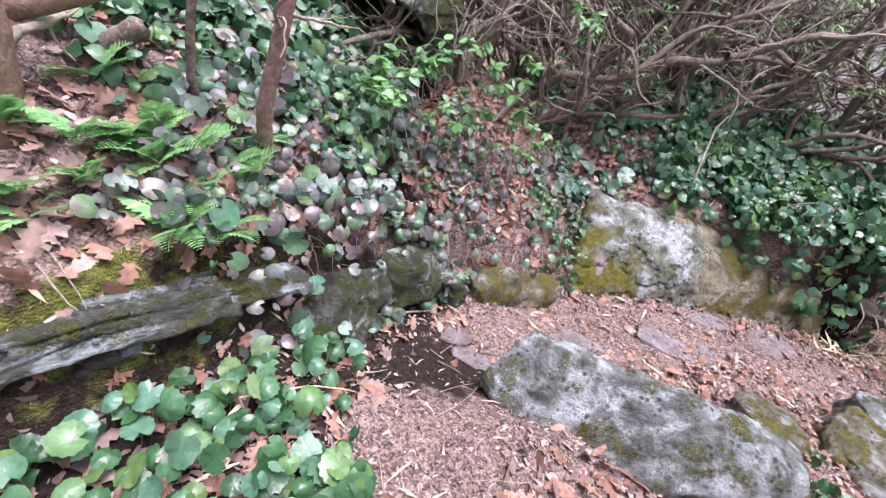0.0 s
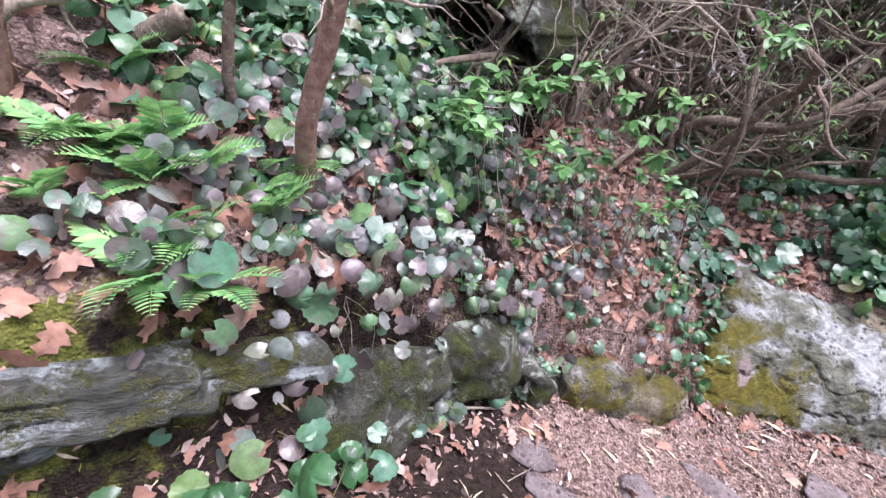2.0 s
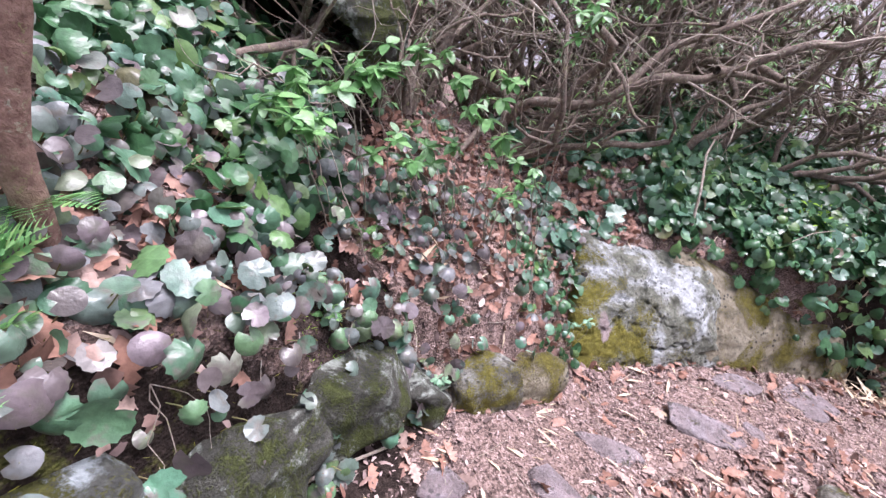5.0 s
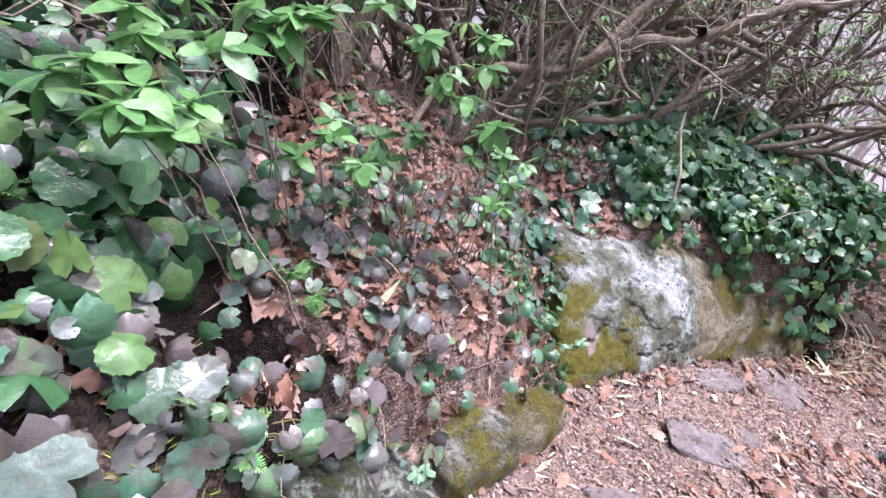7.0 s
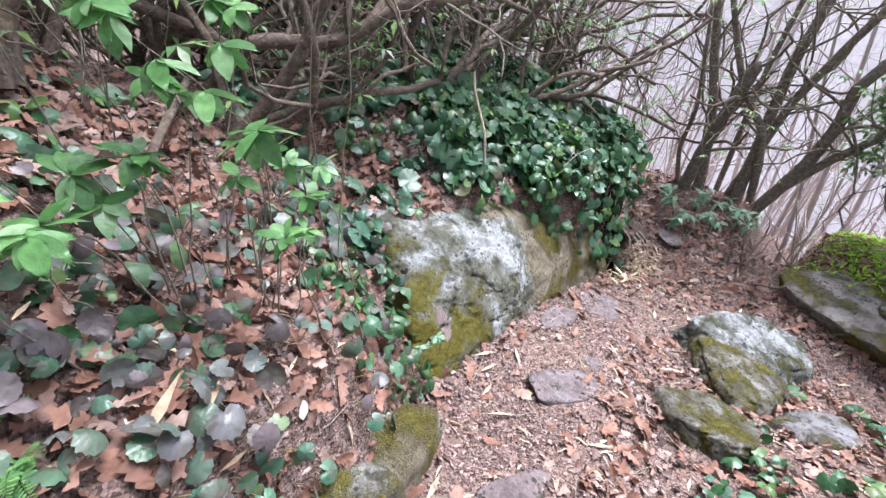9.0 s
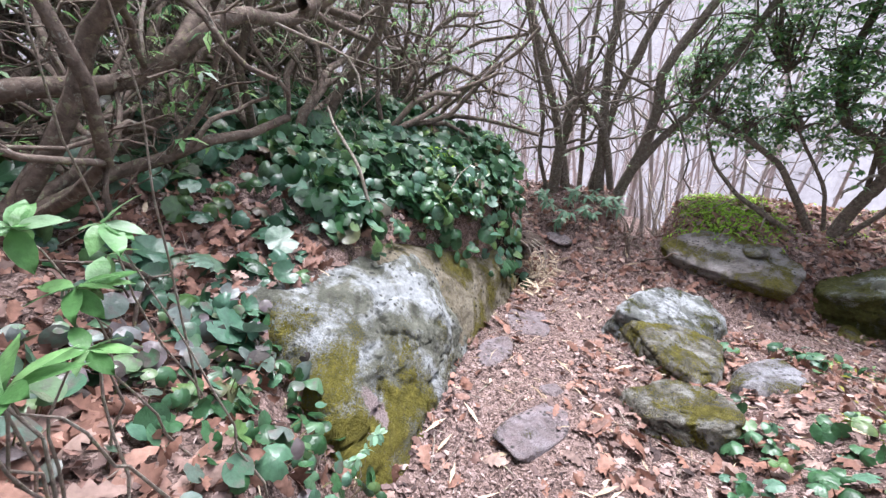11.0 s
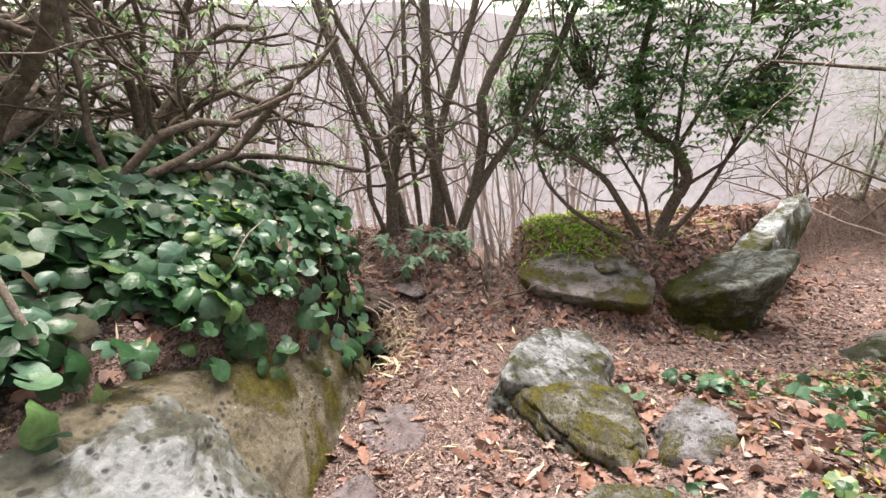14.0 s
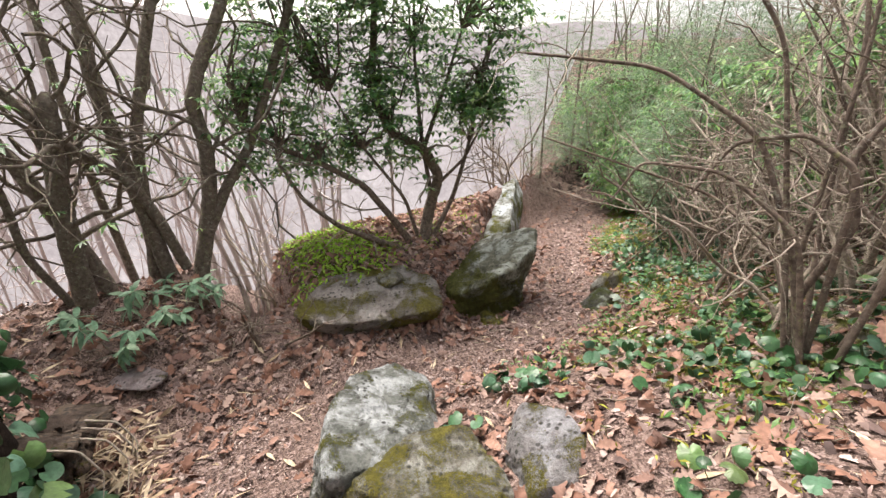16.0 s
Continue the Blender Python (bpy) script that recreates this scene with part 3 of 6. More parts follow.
def build_ground():
    xs, ys = stretch_axis(-2.4, 6.4, 0.042, 400), stretch_axis(-2.6, 4.6, 0.042, 400)
    X, Y = np.meshgrid(xs, ys)
    Z = gz(X, Y)
    Z = np.maximum(Z, -110)
    nx, ny = len(xs), len(ys)
    i = (np.arange(ny - 1)[:, None] * nx + np.arange(nx - 1)[None]).ravel()
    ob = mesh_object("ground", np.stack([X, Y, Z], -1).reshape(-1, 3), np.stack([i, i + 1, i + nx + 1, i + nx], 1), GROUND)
    d = bank_distance(X, Y)
    td = trail_distance(X, Y)
    # bare path soil, then dark blobs painting shade into root hollow and cave
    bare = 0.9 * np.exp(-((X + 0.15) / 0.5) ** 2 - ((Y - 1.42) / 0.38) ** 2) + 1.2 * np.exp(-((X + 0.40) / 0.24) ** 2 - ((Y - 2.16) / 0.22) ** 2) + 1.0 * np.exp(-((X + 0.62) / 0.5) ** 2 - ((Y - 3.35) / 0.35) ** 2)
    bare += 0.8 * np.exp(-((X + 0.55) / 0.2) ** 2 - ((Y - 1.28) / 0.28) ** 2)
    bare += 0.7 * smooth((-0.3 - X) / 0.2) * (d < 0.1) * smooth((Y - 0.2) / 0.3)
    # bare bank foot and bank top; the burrow blob paints in its shade
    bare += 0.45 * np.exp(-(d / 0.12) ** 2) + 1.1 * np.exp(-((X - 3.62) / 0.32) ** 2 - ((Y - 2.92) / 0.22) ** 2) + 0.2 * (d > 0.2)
    mossy = 0.42 * np.exp(-((d - 0.08) / 0.1) ** 2) * (X < 3.3) + 0.25 * np.exp(-((X + 1.15) / 0.3) ** 2 - ((Y - 0.95) / 0.35) ** 2)
    mossy += 0.62 * smooth((td - 0.4) / 0.2) * smooth((2.4 - td) / 1.0) * smooth((0.9 - Y) / 0.6) * (X > 1.9) * (to_line(X, Y, TRAIL)[1] < 0)
    mossy += 0.8 * np.exp(-((X - 5.4) / 0.8) ** 4 - ((Y - 1.08) / 0.42) ** 4)
    far = smooth((-3.2 - Y) / 3)
    bare += 0.5 * far
    mossy += 0.22 * far
    for key, val in (("bare", bare), ("mossy", mossy)):
        a = ob.data.attributes.new(key, "FLOAT", "POINT")
        a.data.foreach_set("value", val.ravel().astype(np.float32))
    tagged(ob, "sloping woodland floor of dark soil and brown leaf litter", "ground", kind="structure")


build_ground()


def build_backdrop():
    a = np.linspace(radians(-75), radians(200), 240)
    ridge = np.degrees(a)
    top = 13.0 + 5.0 * np.sin(a * 1.3 + 0.6) + 2.0 * np.sin(a * 5) + 1.2 * np.sin(a * 13)
    levels = np.linspace(0, 1, 12)
    V = []
    for s in levels:
        r = 75 + 90 * s
        V.append(np.stack([r * np.cos(a), r * np.sin(a), -75 + (top + 75) * s], 1))
    n = len(a)
    i = (np.arange(11)[:, None] * n + np.arange(n - 1)[None]).ravel()
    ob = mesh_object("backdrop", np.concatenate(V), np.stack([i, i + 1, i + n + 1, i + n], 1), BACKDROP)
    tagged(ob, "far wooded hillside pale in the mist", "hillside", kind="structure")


build_backdrop()

# ---- rocks ----


def rock(name, label, at, size, turn=(0, 0, 0), seed=0, mat=ROCK_GREY, sub=5, faces=(), cuts=12, rough=0.05, layers=0.0, lumps=0.07):
    """A weathered stone: a ball cut by planes (some given as nx, ny, nz, distance in its own axes), roughened and layered."""
    rng = np.random.default_rng(seed)
    bm = bmesh.new()
    bmesh.ops.create_icosphere(bm, subdivisions=sub, radius=1.0)
    me = bpy.data.meshes.new(name)
    bm.to_mesh(me)
    bm.free()
    v = np.zeros(len(me.vertices) * 3)
    me.vertices.foreach_get("co", v)
    v = v.reshape(-1, 3)
    planes = [(*(n / np.linalg.norm(n)), rng.uniform(0.64, 0.95)) for n in rng.normal(0, 1, (cuts, 3))]
    planes += [(0, 0, 1, 0.8), (0, 0, -1, 0.9)]
    planes += [(*(np.array(f[:3]) / np.linalg.norm(f[:3])), f[3]) for f in faces]
    inv = np.full(len(v), 1 / 1.08)
    for nx, ny, nz, h in planes:
        inv = np.maximum(inv, (v @ np.array([nx, ny, nz])) / h)
    r = 1 / inv
    v = v * r[:, None]
    s = np.array(size)
    w = v * s
    big = fbm(w + seed * 3.1, 2.2, 3)
    fine = fbm(w + seed * 7.7, 9.0, 4) - 0.8 * np.abs(fbm(w + seed * 5.1, 5.0, 3))
    w = w * (1 + rough * big[:, None]) + v * (rough * 0.42 * fine * s.mean())[:, None]
    big_d = lumps * s.min() * fbm(w + seed, 4.5, 4) + 0.035 * s.min() * fbm(w + seed * 2.3, 16.0, 3)
    w = w + v / np.linalg.norm(v, axis=1, keepdims=True) * big_d[:, None]
    if layers:
        step = np.round((w[:, 2] + 0.02 * fbm(w, 3, 2)) / layers)
        push = (hash3(step.astype(np.int64), step.astype(np.int64) * 0 + seed, step.astype(np.int64) * 0) - 0.5) * 0.09
        w[:, :2] *= (1 + push)[:, None]
    me.vertices.foreach_set("co", w.ravel())
    me.polygons.foreach_set("use_smooth", np.ones(len(me.polygons), bool))
    me.materials.append(mat)
    me.update()
    ob = new(name, me)
    ob.matrix_world = pose(*at, *turn)
    return tagged(ob, label, "rock")


def crag(name, label, centre, planes, seed, mat, sub=6, rough=0.03, soft=16, layers=0.0, pits=0.0):
    """A stone with given flat faces (point, outward normal), rounded at the edges, roughened, cracked and pitted."""
    bm = bmesh.new()
    bmesh.ops.create_icosphere(bm, subdivisions=sub, radius=1.0)
    me = bpy.data.meshes.new(name)
    bm.to_mesh(me)
    bm.free()
    v = np.zeros(len(me.vertices) * 3)
    me.vertices.foreach_get("co", v)
    v = v.reshape(-1, 3)
    c = np.array(centre)
    inv = np.full(len(v), 1e-9)
    for p, n in planes:
        n = np.array(n, float) / np.linalg.norm(n)
        h = max(float(n @ (np.array(p) - c)), 0.03)
        inv += np.clip(v @ n / h, 0, None) ** soft
    w = v * (inv ** (-1 / soft))[:, None]
    q = w + seed * 3.7
    crack = np.abs(fbm(q * np.array([1, 1, 1.8]), 3.2, 4))
    move = rough * fbm(q, 2.6, 4) + rough * 0.45 * fbm(q + 9, 11.0, 4) - rough * 0.8 * np.exp(-(crack / 0.05) ** 2)
    if layers:
        lay = (w[:, 2] + 0.2 * w[:, 0] + 0.2 * w[:, 1] + 0.03 * fbm(q, 2.0, 2)) / layers
        k = np.floor(lay).astype(np.int64)
        move = move + 0.55 * layers * (hash3(k, k * 0 + seed, k * 0) - 0.5) - 0.3 * layers * np.exp(-((lay - k) / 0.14) ** 2)
    if pits:
        move = move - pits * smooth((fbm(q + 31, 9.0, 2) - 0.38) / 0.12)
    w = w + v * move[:, None]
    me.vertices.foreach_set("co", w.ravel())
    me.polygons.foreach_set("use_smooth", np.ones(len(me.polygons), bool))
    me.materials.append(mat)
    me.update()
    ob = new(name, me)
    ob.matrix_world = pose(*centre)
    return tagged(ob, label, "rock")


def block(poly, top, low, lean=0.25):
    """Planes of a stone with a convex outline (counter-clockwise), a tilted top through three points and leaning sides."""
    a, b, c = (np.array(p) for p in top)
    n = np.cross(b - a, c - a)
    out = [(a, n * np.sign(n[2])), ((poly[0][0], poly[0][1], low), (0, 0, -1))]
    zt = float(np.mean([p[2] for p in top]))
    for (x0, y0), (x1, y1) in zip(poly, list(poly[1:]) + [poly[0]]):
        e = np.array([y1 - y0, x0 - x1]) / math.hypot(x1 - x0, y1 - y0)
        out.append(((x0, y0, zt - 0.12), (e[0], e[1], lean)))
    return out


crag("boulder", "large boulder in the bank with pale lichen and yellow-green moss", (1.62, 3.22, -0.95),
     [((1.31, 3.30, -0.31), (0.26, -0.12, 1)), ((1.75, 3.10, -0.44), (0.16, -0.62, 0.8)), ((1.30, 2.80, -0.64), (0.06, -0.86, 0.5)), ((1.44, 2.66, -0.95), (0.2, -0.97, 0.3)),
      ((0.98, 2.80, -0.6), (-0.94, -0.25, 0.2)), ((1.16, 3.2, -0.3), (-0.75, -0.1, 0.65)), ((1.6, 4.1, -0.7), (0, 1, 0)), ((2.45, 3.2, -0.8), (1, -0.1, 0.25)), ((2.1, 2.98, -0.72), (0.5, -0.75, 0.45)), ((1.6, 3.2, -1.6), (0, 0, -1))],
     3, ROCK_SLOPE, 7, 0.032, 20, pits=0.012)
crag("boulder", "tan-brown sloping rock face under the galax mound", (2.85, 3.22, -1.25),
     [((2.6, 2.88, -1.0), (0.16, -0.8, 0.6)), ((2.7, 2.79, -1.33), (0.1, -0.98, 0.2)), ((2.6, 3.1, -0.74), (0.42, -0.1, 0.9)), ((1.9, 3.1, -1), (-1, 0, 0)), ((3.5, 3.1, -1.3), (1, -0.2, 0.25)), ((2.8, 3.9, -1), (0, 1, 0)), ((2.8, 3, -1.9), (0, 0, -1))],
     5, ROCK_TAN, 6, 0.028, 18)
rock("boulder", "grey lichen-spotted boulder lying across the leaf litter", (0.79, 1.16, -0.36), (0.70, 0.27, 0.38), (-12, 5, -22), 11, ROCK_GREY, 6,
     [(0.1, 0.55, 0.8, 0.62), (-0.1, -0.75, 0.6, 0.75), (-1, 0.1, 0.25, 0.85)], 6, 0.08)
crag("boulder", "low mossy stone beside the leafy path", (1.98, 1.58, -1.05),
     block([(1.80, 1.42), (1.98, 1.30), (2.22, 1.42), (2.26, 1.66), (2.08, 1.86), (1.86, 1.74)], [(1.85, 1.78, -0.96), (1.9, 1.36, -0.86), (2.25, 1.55, -1.0)], -1.35), 13, ROCK_MOSS, 6, 0.022, 12)
crag("boulder", "grey boulder with white lichen and a mossy lower end", (3.22, 1.66, -1.45),
     block([(2.88, 1.62), (3.02, 1.40), (3.5, 1.20), (3.68, 1.32), (3.66, 1.62), (3.42, 1.84), (2.98, 2.04), (2.86, 1.96)], [(2.97, 1.98, -1.14), (3.60, 1.62, -1.27), (3.58, 1.28, -1.36)], -1.9, 0.3), 17, ROCK_GREY, 6, 0.035, 16, pits=0.012)
crag("boulder", "moss-covered angular rock leaning on a grey boulder", (2.70, 1.56, -1.32),
     block([(2.36, 1.46), (2.52, 1.28), (2.96, 1.24), (3.06, 1.6), (2.92, 1.92), (2.56, 1.76)], [(2.42, 1.46, -1.13), (2.95, 1.86, -1.17), (2.98, 1.34, -1.2)], -1.7, 0.35), 19, ROCK_MOSS, 6, 0.03, 12)
crag("stone", "flat grey stone with moss at its edges", (2.58, 1.12, -1.27),
     block([(2.32, 1.2), (2.46, 0.98), (2.66, 0.90), (2.86, 1.02), (2.70, 1.24), (2.44, 1.36)], [(2.4, 1.3, -1.08), (2.8, 1.05, -1.16), (2.55, 0.95, -1.07)], -1.45, 0.3), 23, ROCK_FLAT, 5, 0.016, 14)
crag("slab", "flat mossy layered slab resting on bare soil", (4.5, 1.1, -1.5),
     block([(4.16, 0.66), (4.5, 0.5), (4.88, 0.7), (4.92, 1.3), (4.62, 1.66), (4.40, 1.5), (4.24, 1.1)], [(4.2, 0.64, -1.44), (4.5, 1.55, -1.42), (4.88, 1.0, -1.37)], -1.58, -0.35), 29, ROCK_SLAB, 6, 0.016, 16, 0.035)
crag("stone", "thin layered stone under the flat slab", (4.48, 1.0, -1.62),
     block([(4.26, 0.66), (4.6, 0.55), (4.84, 0.8), (4.8, 1.3), (4.36, 1.3)], [(4.3, 0.7, -1.56), (4.5, 1.3, -1.56), (4.8, 1.0, -1.54)], -1.72, -0.2), 30, ROCK_SLAB, 5, 0.012, 14, 0.03)
rock("stone", "small mossy stone lying on the flat slab", (4.64, 0.86, -1.36), (0.12, 0.1, 0.06), (0, 0, 20), 31, ROCK_MOSS, 4)
crag("boulder", "dark mossy layered block with a white lichen top beside the path", (4.52, -0.08, -1.6),
     block([(4.14, 0.06), (4.20, -0.34), (4.48, -0.62), (4.95, -0.45), (4.9, 0.3), (4.32, 0.42)], [(4.27, -0.34, -1.20), (4.32, 0.38, -1.48), (4.9, -0.1, -1.45)], -2.05, -0.10), 37, ROCK_BLOCK, 6, 0.03, 16, 0.06)
rock("boulder", "long low rock ridge crusted with white lichen edging the path", (5.50, -1.14, -1.53), (1.25, 0.19, 0.36), (0, -5, -47), 41, ROCK_BANK, 5, [(0, 0.1, 1, 0.7), (0, -1, 0.25, 0.8), (0.1, 0.9, 0.3, 0.8)], 2, 0.05, 0.0, 0.12)
rock("stone", "rounded brown mossy stone at the foot of the rocks", (4.12, 0.1, -1.83), (0.17, 0.15, 0.15), (0, 0, 20), 43, ROCK_MOSS, 4)
rock("stone", "brown stone half sunk in litter", (4.05, -0.28, -1.88), (0.17, 0.13, 0.14), (0, 0, 60), 47, ROCK_MOSS, 4)
rock("stone", "flat brown stone below the slab", (4.0, 0.55, -1.80), (0.1, 0.2, 0.05), (0, 0, 10), 53, ROCK_SLAB, 4)
rock("stone", "flat grey step stone in the path", (3.54, 0.33, -1.68), (0.13, 0.2, 0.06), (0, 10, 20), 59, ROCK_PATH, 4)
rock("stone", "mossy stone on the upper edge of the path", (3.62, -0.72, -1.66), (0.2, 0.18, 0.2), (0, 0, 20), 61, ROCK_DARK, 5)
rock("stone", "mossy stone on the upper edge of the path", (3.9, -1.12, -1.7), (0.2, 0.15, 0.2), (0, 0, 70), 67, ROCK_MOSS, 5)
rock("stone", "grey stone behind a large boulder", (3.45, 1.4, -1.52), (0.2, 0.16, 0.12), (0, 6, 30), 71, ROCK_PATH, 4)
crag("ledge", "layered grey-white rock ledge jutting from the bank", (-1.16, 0.90, 0.52),
     [((-1.1, 0.9, 0.60), (0.2, 0.17, 1)), ((-1.0, 0.80, 0.5), (0.74, -0.64, 0.16)), ((-1.1, 0.85, 0.46), (-0.1, -0.3, -1)), ((-0.84, 1.14, 0.5), (0.6, 0.75, 0)), ((-1.6, 0.9, 0.5), (-0.8, 0.6, 0)), ((-1.6, 0.2, 0.5), (-0.6, -0.8, 0))],
     73, ROCK_LEDGE, 6, 0.045, 18, 0.05)
crag("ledge", "lower dark layer of a rock ledge with white lichen streaks", (-1.2, 0.92, 0.40),
     [((-1.1, 0.9, 0.49), (0.2, 0.17, 1)), ((-1.03, 0.86, 0.4), (0.74, -0.62, -0.1)), ((-1.1, 0.85, 0.32), (-0.2, -0.17, -1)), ((-0.92, 1.12, 0.4), (0.6, 0.75, 0)), ((-1.6, 0.9, 0.4), (-0.8, 0.6, 0)), ((-1.6, 0.3, 0.4), (-0.6, -0.8, 0))],
     75, ROCK_LEDGE, 6, 0.045, 14, 0.05)
crag("ledge", "thin pale edge of layered rock over a dark gap", (-0.88, 1.16, 0.41),
     [((-0.8, 1.2, 0.44), (0.3, 0.3, 1)), ((-0.8, 1.12, 0.4), (0.76, -0.64, 0.1)), ((-0.8, 1.2, 0.37), (-0.3, -0.3, -1)), ((-0.66, 1.38, 0.3), (0.6, 0.8, 0)), ((-1.1, 1.3, 0.3), (-0.8, 0.6, 0)), ((-1.1, 0.85, 0.3), (-0.6, -0.8, 0))],
     74, ROCK_LEDGE, 5, 0.012, 18, 0.03)
rock("stone", "dark damp rock under the ledge", (-0.60, 1.50, 0.0), (0.3, 0.2, 0.24), (0, 0, 50), 79, ROCK_DARK, 5, rough=0.11, lumps=0.16)
rock("stone", "mossy rock in the foot of the bank", (-0.34, 1.86, -0.12), (0.27, 0.17, 0.27), (12, 10, 40), 83, ROCK_DARK, 5, [(-0.2, -0.9, 0.3, 0.6), (0.2, 0, 1, 0.6)], 7, rough=0.11, lumps=0.16)
rock("stone", "dark mossy block in the foot of the bank", (-0.06, 2.10, -0.40), (0.22, 0.17, 0.22), (0, 0, 40), 87, ROCK_DARK, 5, rough=0.11, lumps=0.16)
rock("stone", "squared mossy block in the foot of the bank", (0.23, 2.22, -0.52), (0.25, 0.19, 0.25), (0, 0, 25), 89, ROCK_MOSS, 5, [(0, 0, 1, 0.6), (0, -1, 0.1, 0.65)], rough=0.1, lumps=0.14)
rock("stone", "rounded brown block in the foot of the bank", (0.58, 2.37, -0.68), (0.22, 0.17, 0.22), (0, 0, 20), 97, ROCK_TAN, 5, [(0, 0, 1, 0.6), (0, -1, 0.1, 0.65)], rough=0.1, lumps=0.14)
for at, size, turn in (((0.02, 1.74, -0.62), (0.11, 0.08, 0.05), 20), ((0.12, 1.58, -0.60), (0.14, 0.08, 0.05), -10), ((0.87, 1.98, -0.76), (0.2, 0.11, 0.05), -30),
                       ((1.62, 2.2, -1.02), (0.3, 0.13, 0.05), -20), ((2.2, 2.62, -1.19), (0.22, 0.12, 0.05), 10), ((2.75, 2.55, -1.37), (0.3, 0.16, 0.05), 10),
                       ((1.96, 2.2, -1.13), (0.07, 0.07, 0.05), 0), ((0.5, 1.75, -0.64), (0.16, 0.09, 0.05), -30)):
    at = (at[0], at[1], float(gz(np.array([at[0]]), np.array([at[1]]), False)[0]) - 0.005)
    rock("stone", "flat purplish-grey stone sunk in the path", at, size, (0, 15, turn), int(abs(at[0]) * 100), ROCK_PATH, 4, [(0, 0, 1, 0.5)])
rock("stone", "pale stone on the lip of a dark hollow", (-0.27, 2.44, 0.16), (0.07, 0.05, 0.05), (0, 20, 30), 101, ROCK_LEDGE, 4)
crag("stone", "earth-covered stone over a dark burrow", (4.0, 2.93, -1.33),
     block([(3.72, 2.84), (3.95, 2.74), (4.22, 2.74), (4.34, 2.98), (3.85, 3.14)], [(3.8, 2.9, -1.22), (4.2, 2.82, -1.38), (4.0, 3.05, -1.24)], -1.42, 0.1), 103, EARTH, 6, 0.06, 10, 0.04)
rock("stone", "flat stone lying at the valley edge", (4.72, 2.72, -1.62), (0.24, 0.16, 0.045), (0, 10, 30), 107, ROCK_PATH, 4)
# outcrop over the dark cave up the bank
def cave(label, at, size, mouth, seed, mat):
    """An outcrop with a deep dark mouth in its front."""
    ob = rock("outcrop", label, at, size, (0, 4, -6), seed, mat, 6, [(0, -1, 0.1, 0.8)], 6, 0.08, 0.12)
    me = ob.data
    v = np.zeros(len(me.vertices) * 3)
    me.vertices.foreach_get("co", v)
    v = v.reshape(-1, 3)
    x, z, wx, wz = mouth
    ring = ((v[:, 0] - x) / wx) ** 2 + ((v[:, 2] - z - 0.05 * np.sin(v[:, 0] * 9)) / wz) ** 2
    deep = smooth((1.15 - ring) / 0.4) * (v[:, 1] < 0)
    v[:, 1] += deep * (size[1] * 1.45)
    me.vertices.foreach_set("co", v.ravel())
    me.update()
    return ob


cave("overhanging grey rock over a dark cave behind branches", (-0.72, 3.56, 1.10), (0.74, 0.6, 0.40), (0.12, -0.02, 0.40, 0.17), 109, ROCK_DARK)
rock("outcrop", "grey cliff of layered rock behind the trunks", (-2.2, 3.35, 1.75), (1.15, 0.6, 0.85), (0, 0, 16), 113, ROCK_LEDGE, 5, [(0, -1, 0.2, 0.8)], 7, 0.08, 0.16)


# ---- litter ----


def slope_normal(x, y):
    e = 0.04
    zx = (gz(x + e, y, False) - gz(x - e, y, False)) / (2 * e)
    zy = (gz(x, y + e, False) - gz(x, y - e, False)) / (2 * e)
    n = np.stack([-zx, -zy, np.ones_like(zx)], 1)
    return n / np.linalg.norm(n, axis=1, keepdims=True)


def sow(count, box, keep, rng):
    """Random places in a box (x0, y0, x1, y1) where keep(x, y) exceeds chance."""
    x, y = rng.uniform(box[0], box[2], count), rng.uniform(box[1], box[3], count)
    k = keep(x, y) > rng.random(count)
    return x[k], y[k]


def strewn(name, label, shapes, mat, count, box, keep, size, tilt, lift, seed, category="leaf litter"):
    rng = np.random.default_rng(seed)
    x, y = sow(count, box, lambda a, b: keep(a, b) * np.where(np.hypot((a + 0.37) / 1.1, b - 2.2) < 0.085, 0.04, 1), rng)
    n = slope_normal(x, y) + rng.normal(0, tilt, (len(x), 3))
    p = np.stack([x, y, gz(x, y) + rng.uniform(0.0, lift, len(x))], 1)
    v, f = strew(shapes, p, n, rng.uniform(size[0], size[1], len(x)), rng.uniform(0, 6.28, len(x)), rng)
    return tagged(mesh_object(name, v, f, mat), label, category, kind="stuff")


def clump(x, y, scale, seed, lo=-0.25, hi=0.35):
    return smooth((fbm(np.stack([x, y, 0 * x + seed], -1), scale, 3) - lo) / (hi - lo))


def on_path(x, y):
    p = np.stack([x, y, 0 * x], -1)
    return np.clip(1.15 - trail_distance(x, y) / 0.75, 0.0, 1) * (bank_distance(x, y) < 0.05) * (0.2 + 0.8 * smooth((fbm(p, 2.2, 4) + 0.35) / 0.6)) * (1 - 0.85 * np.exp(-((x + 0.15) / 0.5) ** 2 - ((y - 1.42) / 0.4) ** 2))


def off_path(x, y):
    td, ts = to_line(x, y, TRAIL)
    d = bank_distance(x, y)
    patches = 0.5 + 0.5 * fbm(np.stack([x, y, 0 * x], -1), 1.3, 3)
    near = np.where(d > 0.08, 0.30 + 0.5 * patches, np.clip((td - 0.15) / 0.3, 0.08, 1))
    return np.clip(near, 0, 1) * (1 - 0.85 * np.exp(-((x + 0.15) / 0.5) ** 2 - ((y - 1.42) / 0.4) ** 2))


strewn("litter_fragments", "pinkish-brown crumbled leaf and bark litter on the path", CHIP_SHAPES, CHIP, 100000, (-0.9, 0.2, 6.5, 3.0), on_path, (0.006, 0.026), 0.4, 0.012, 21)
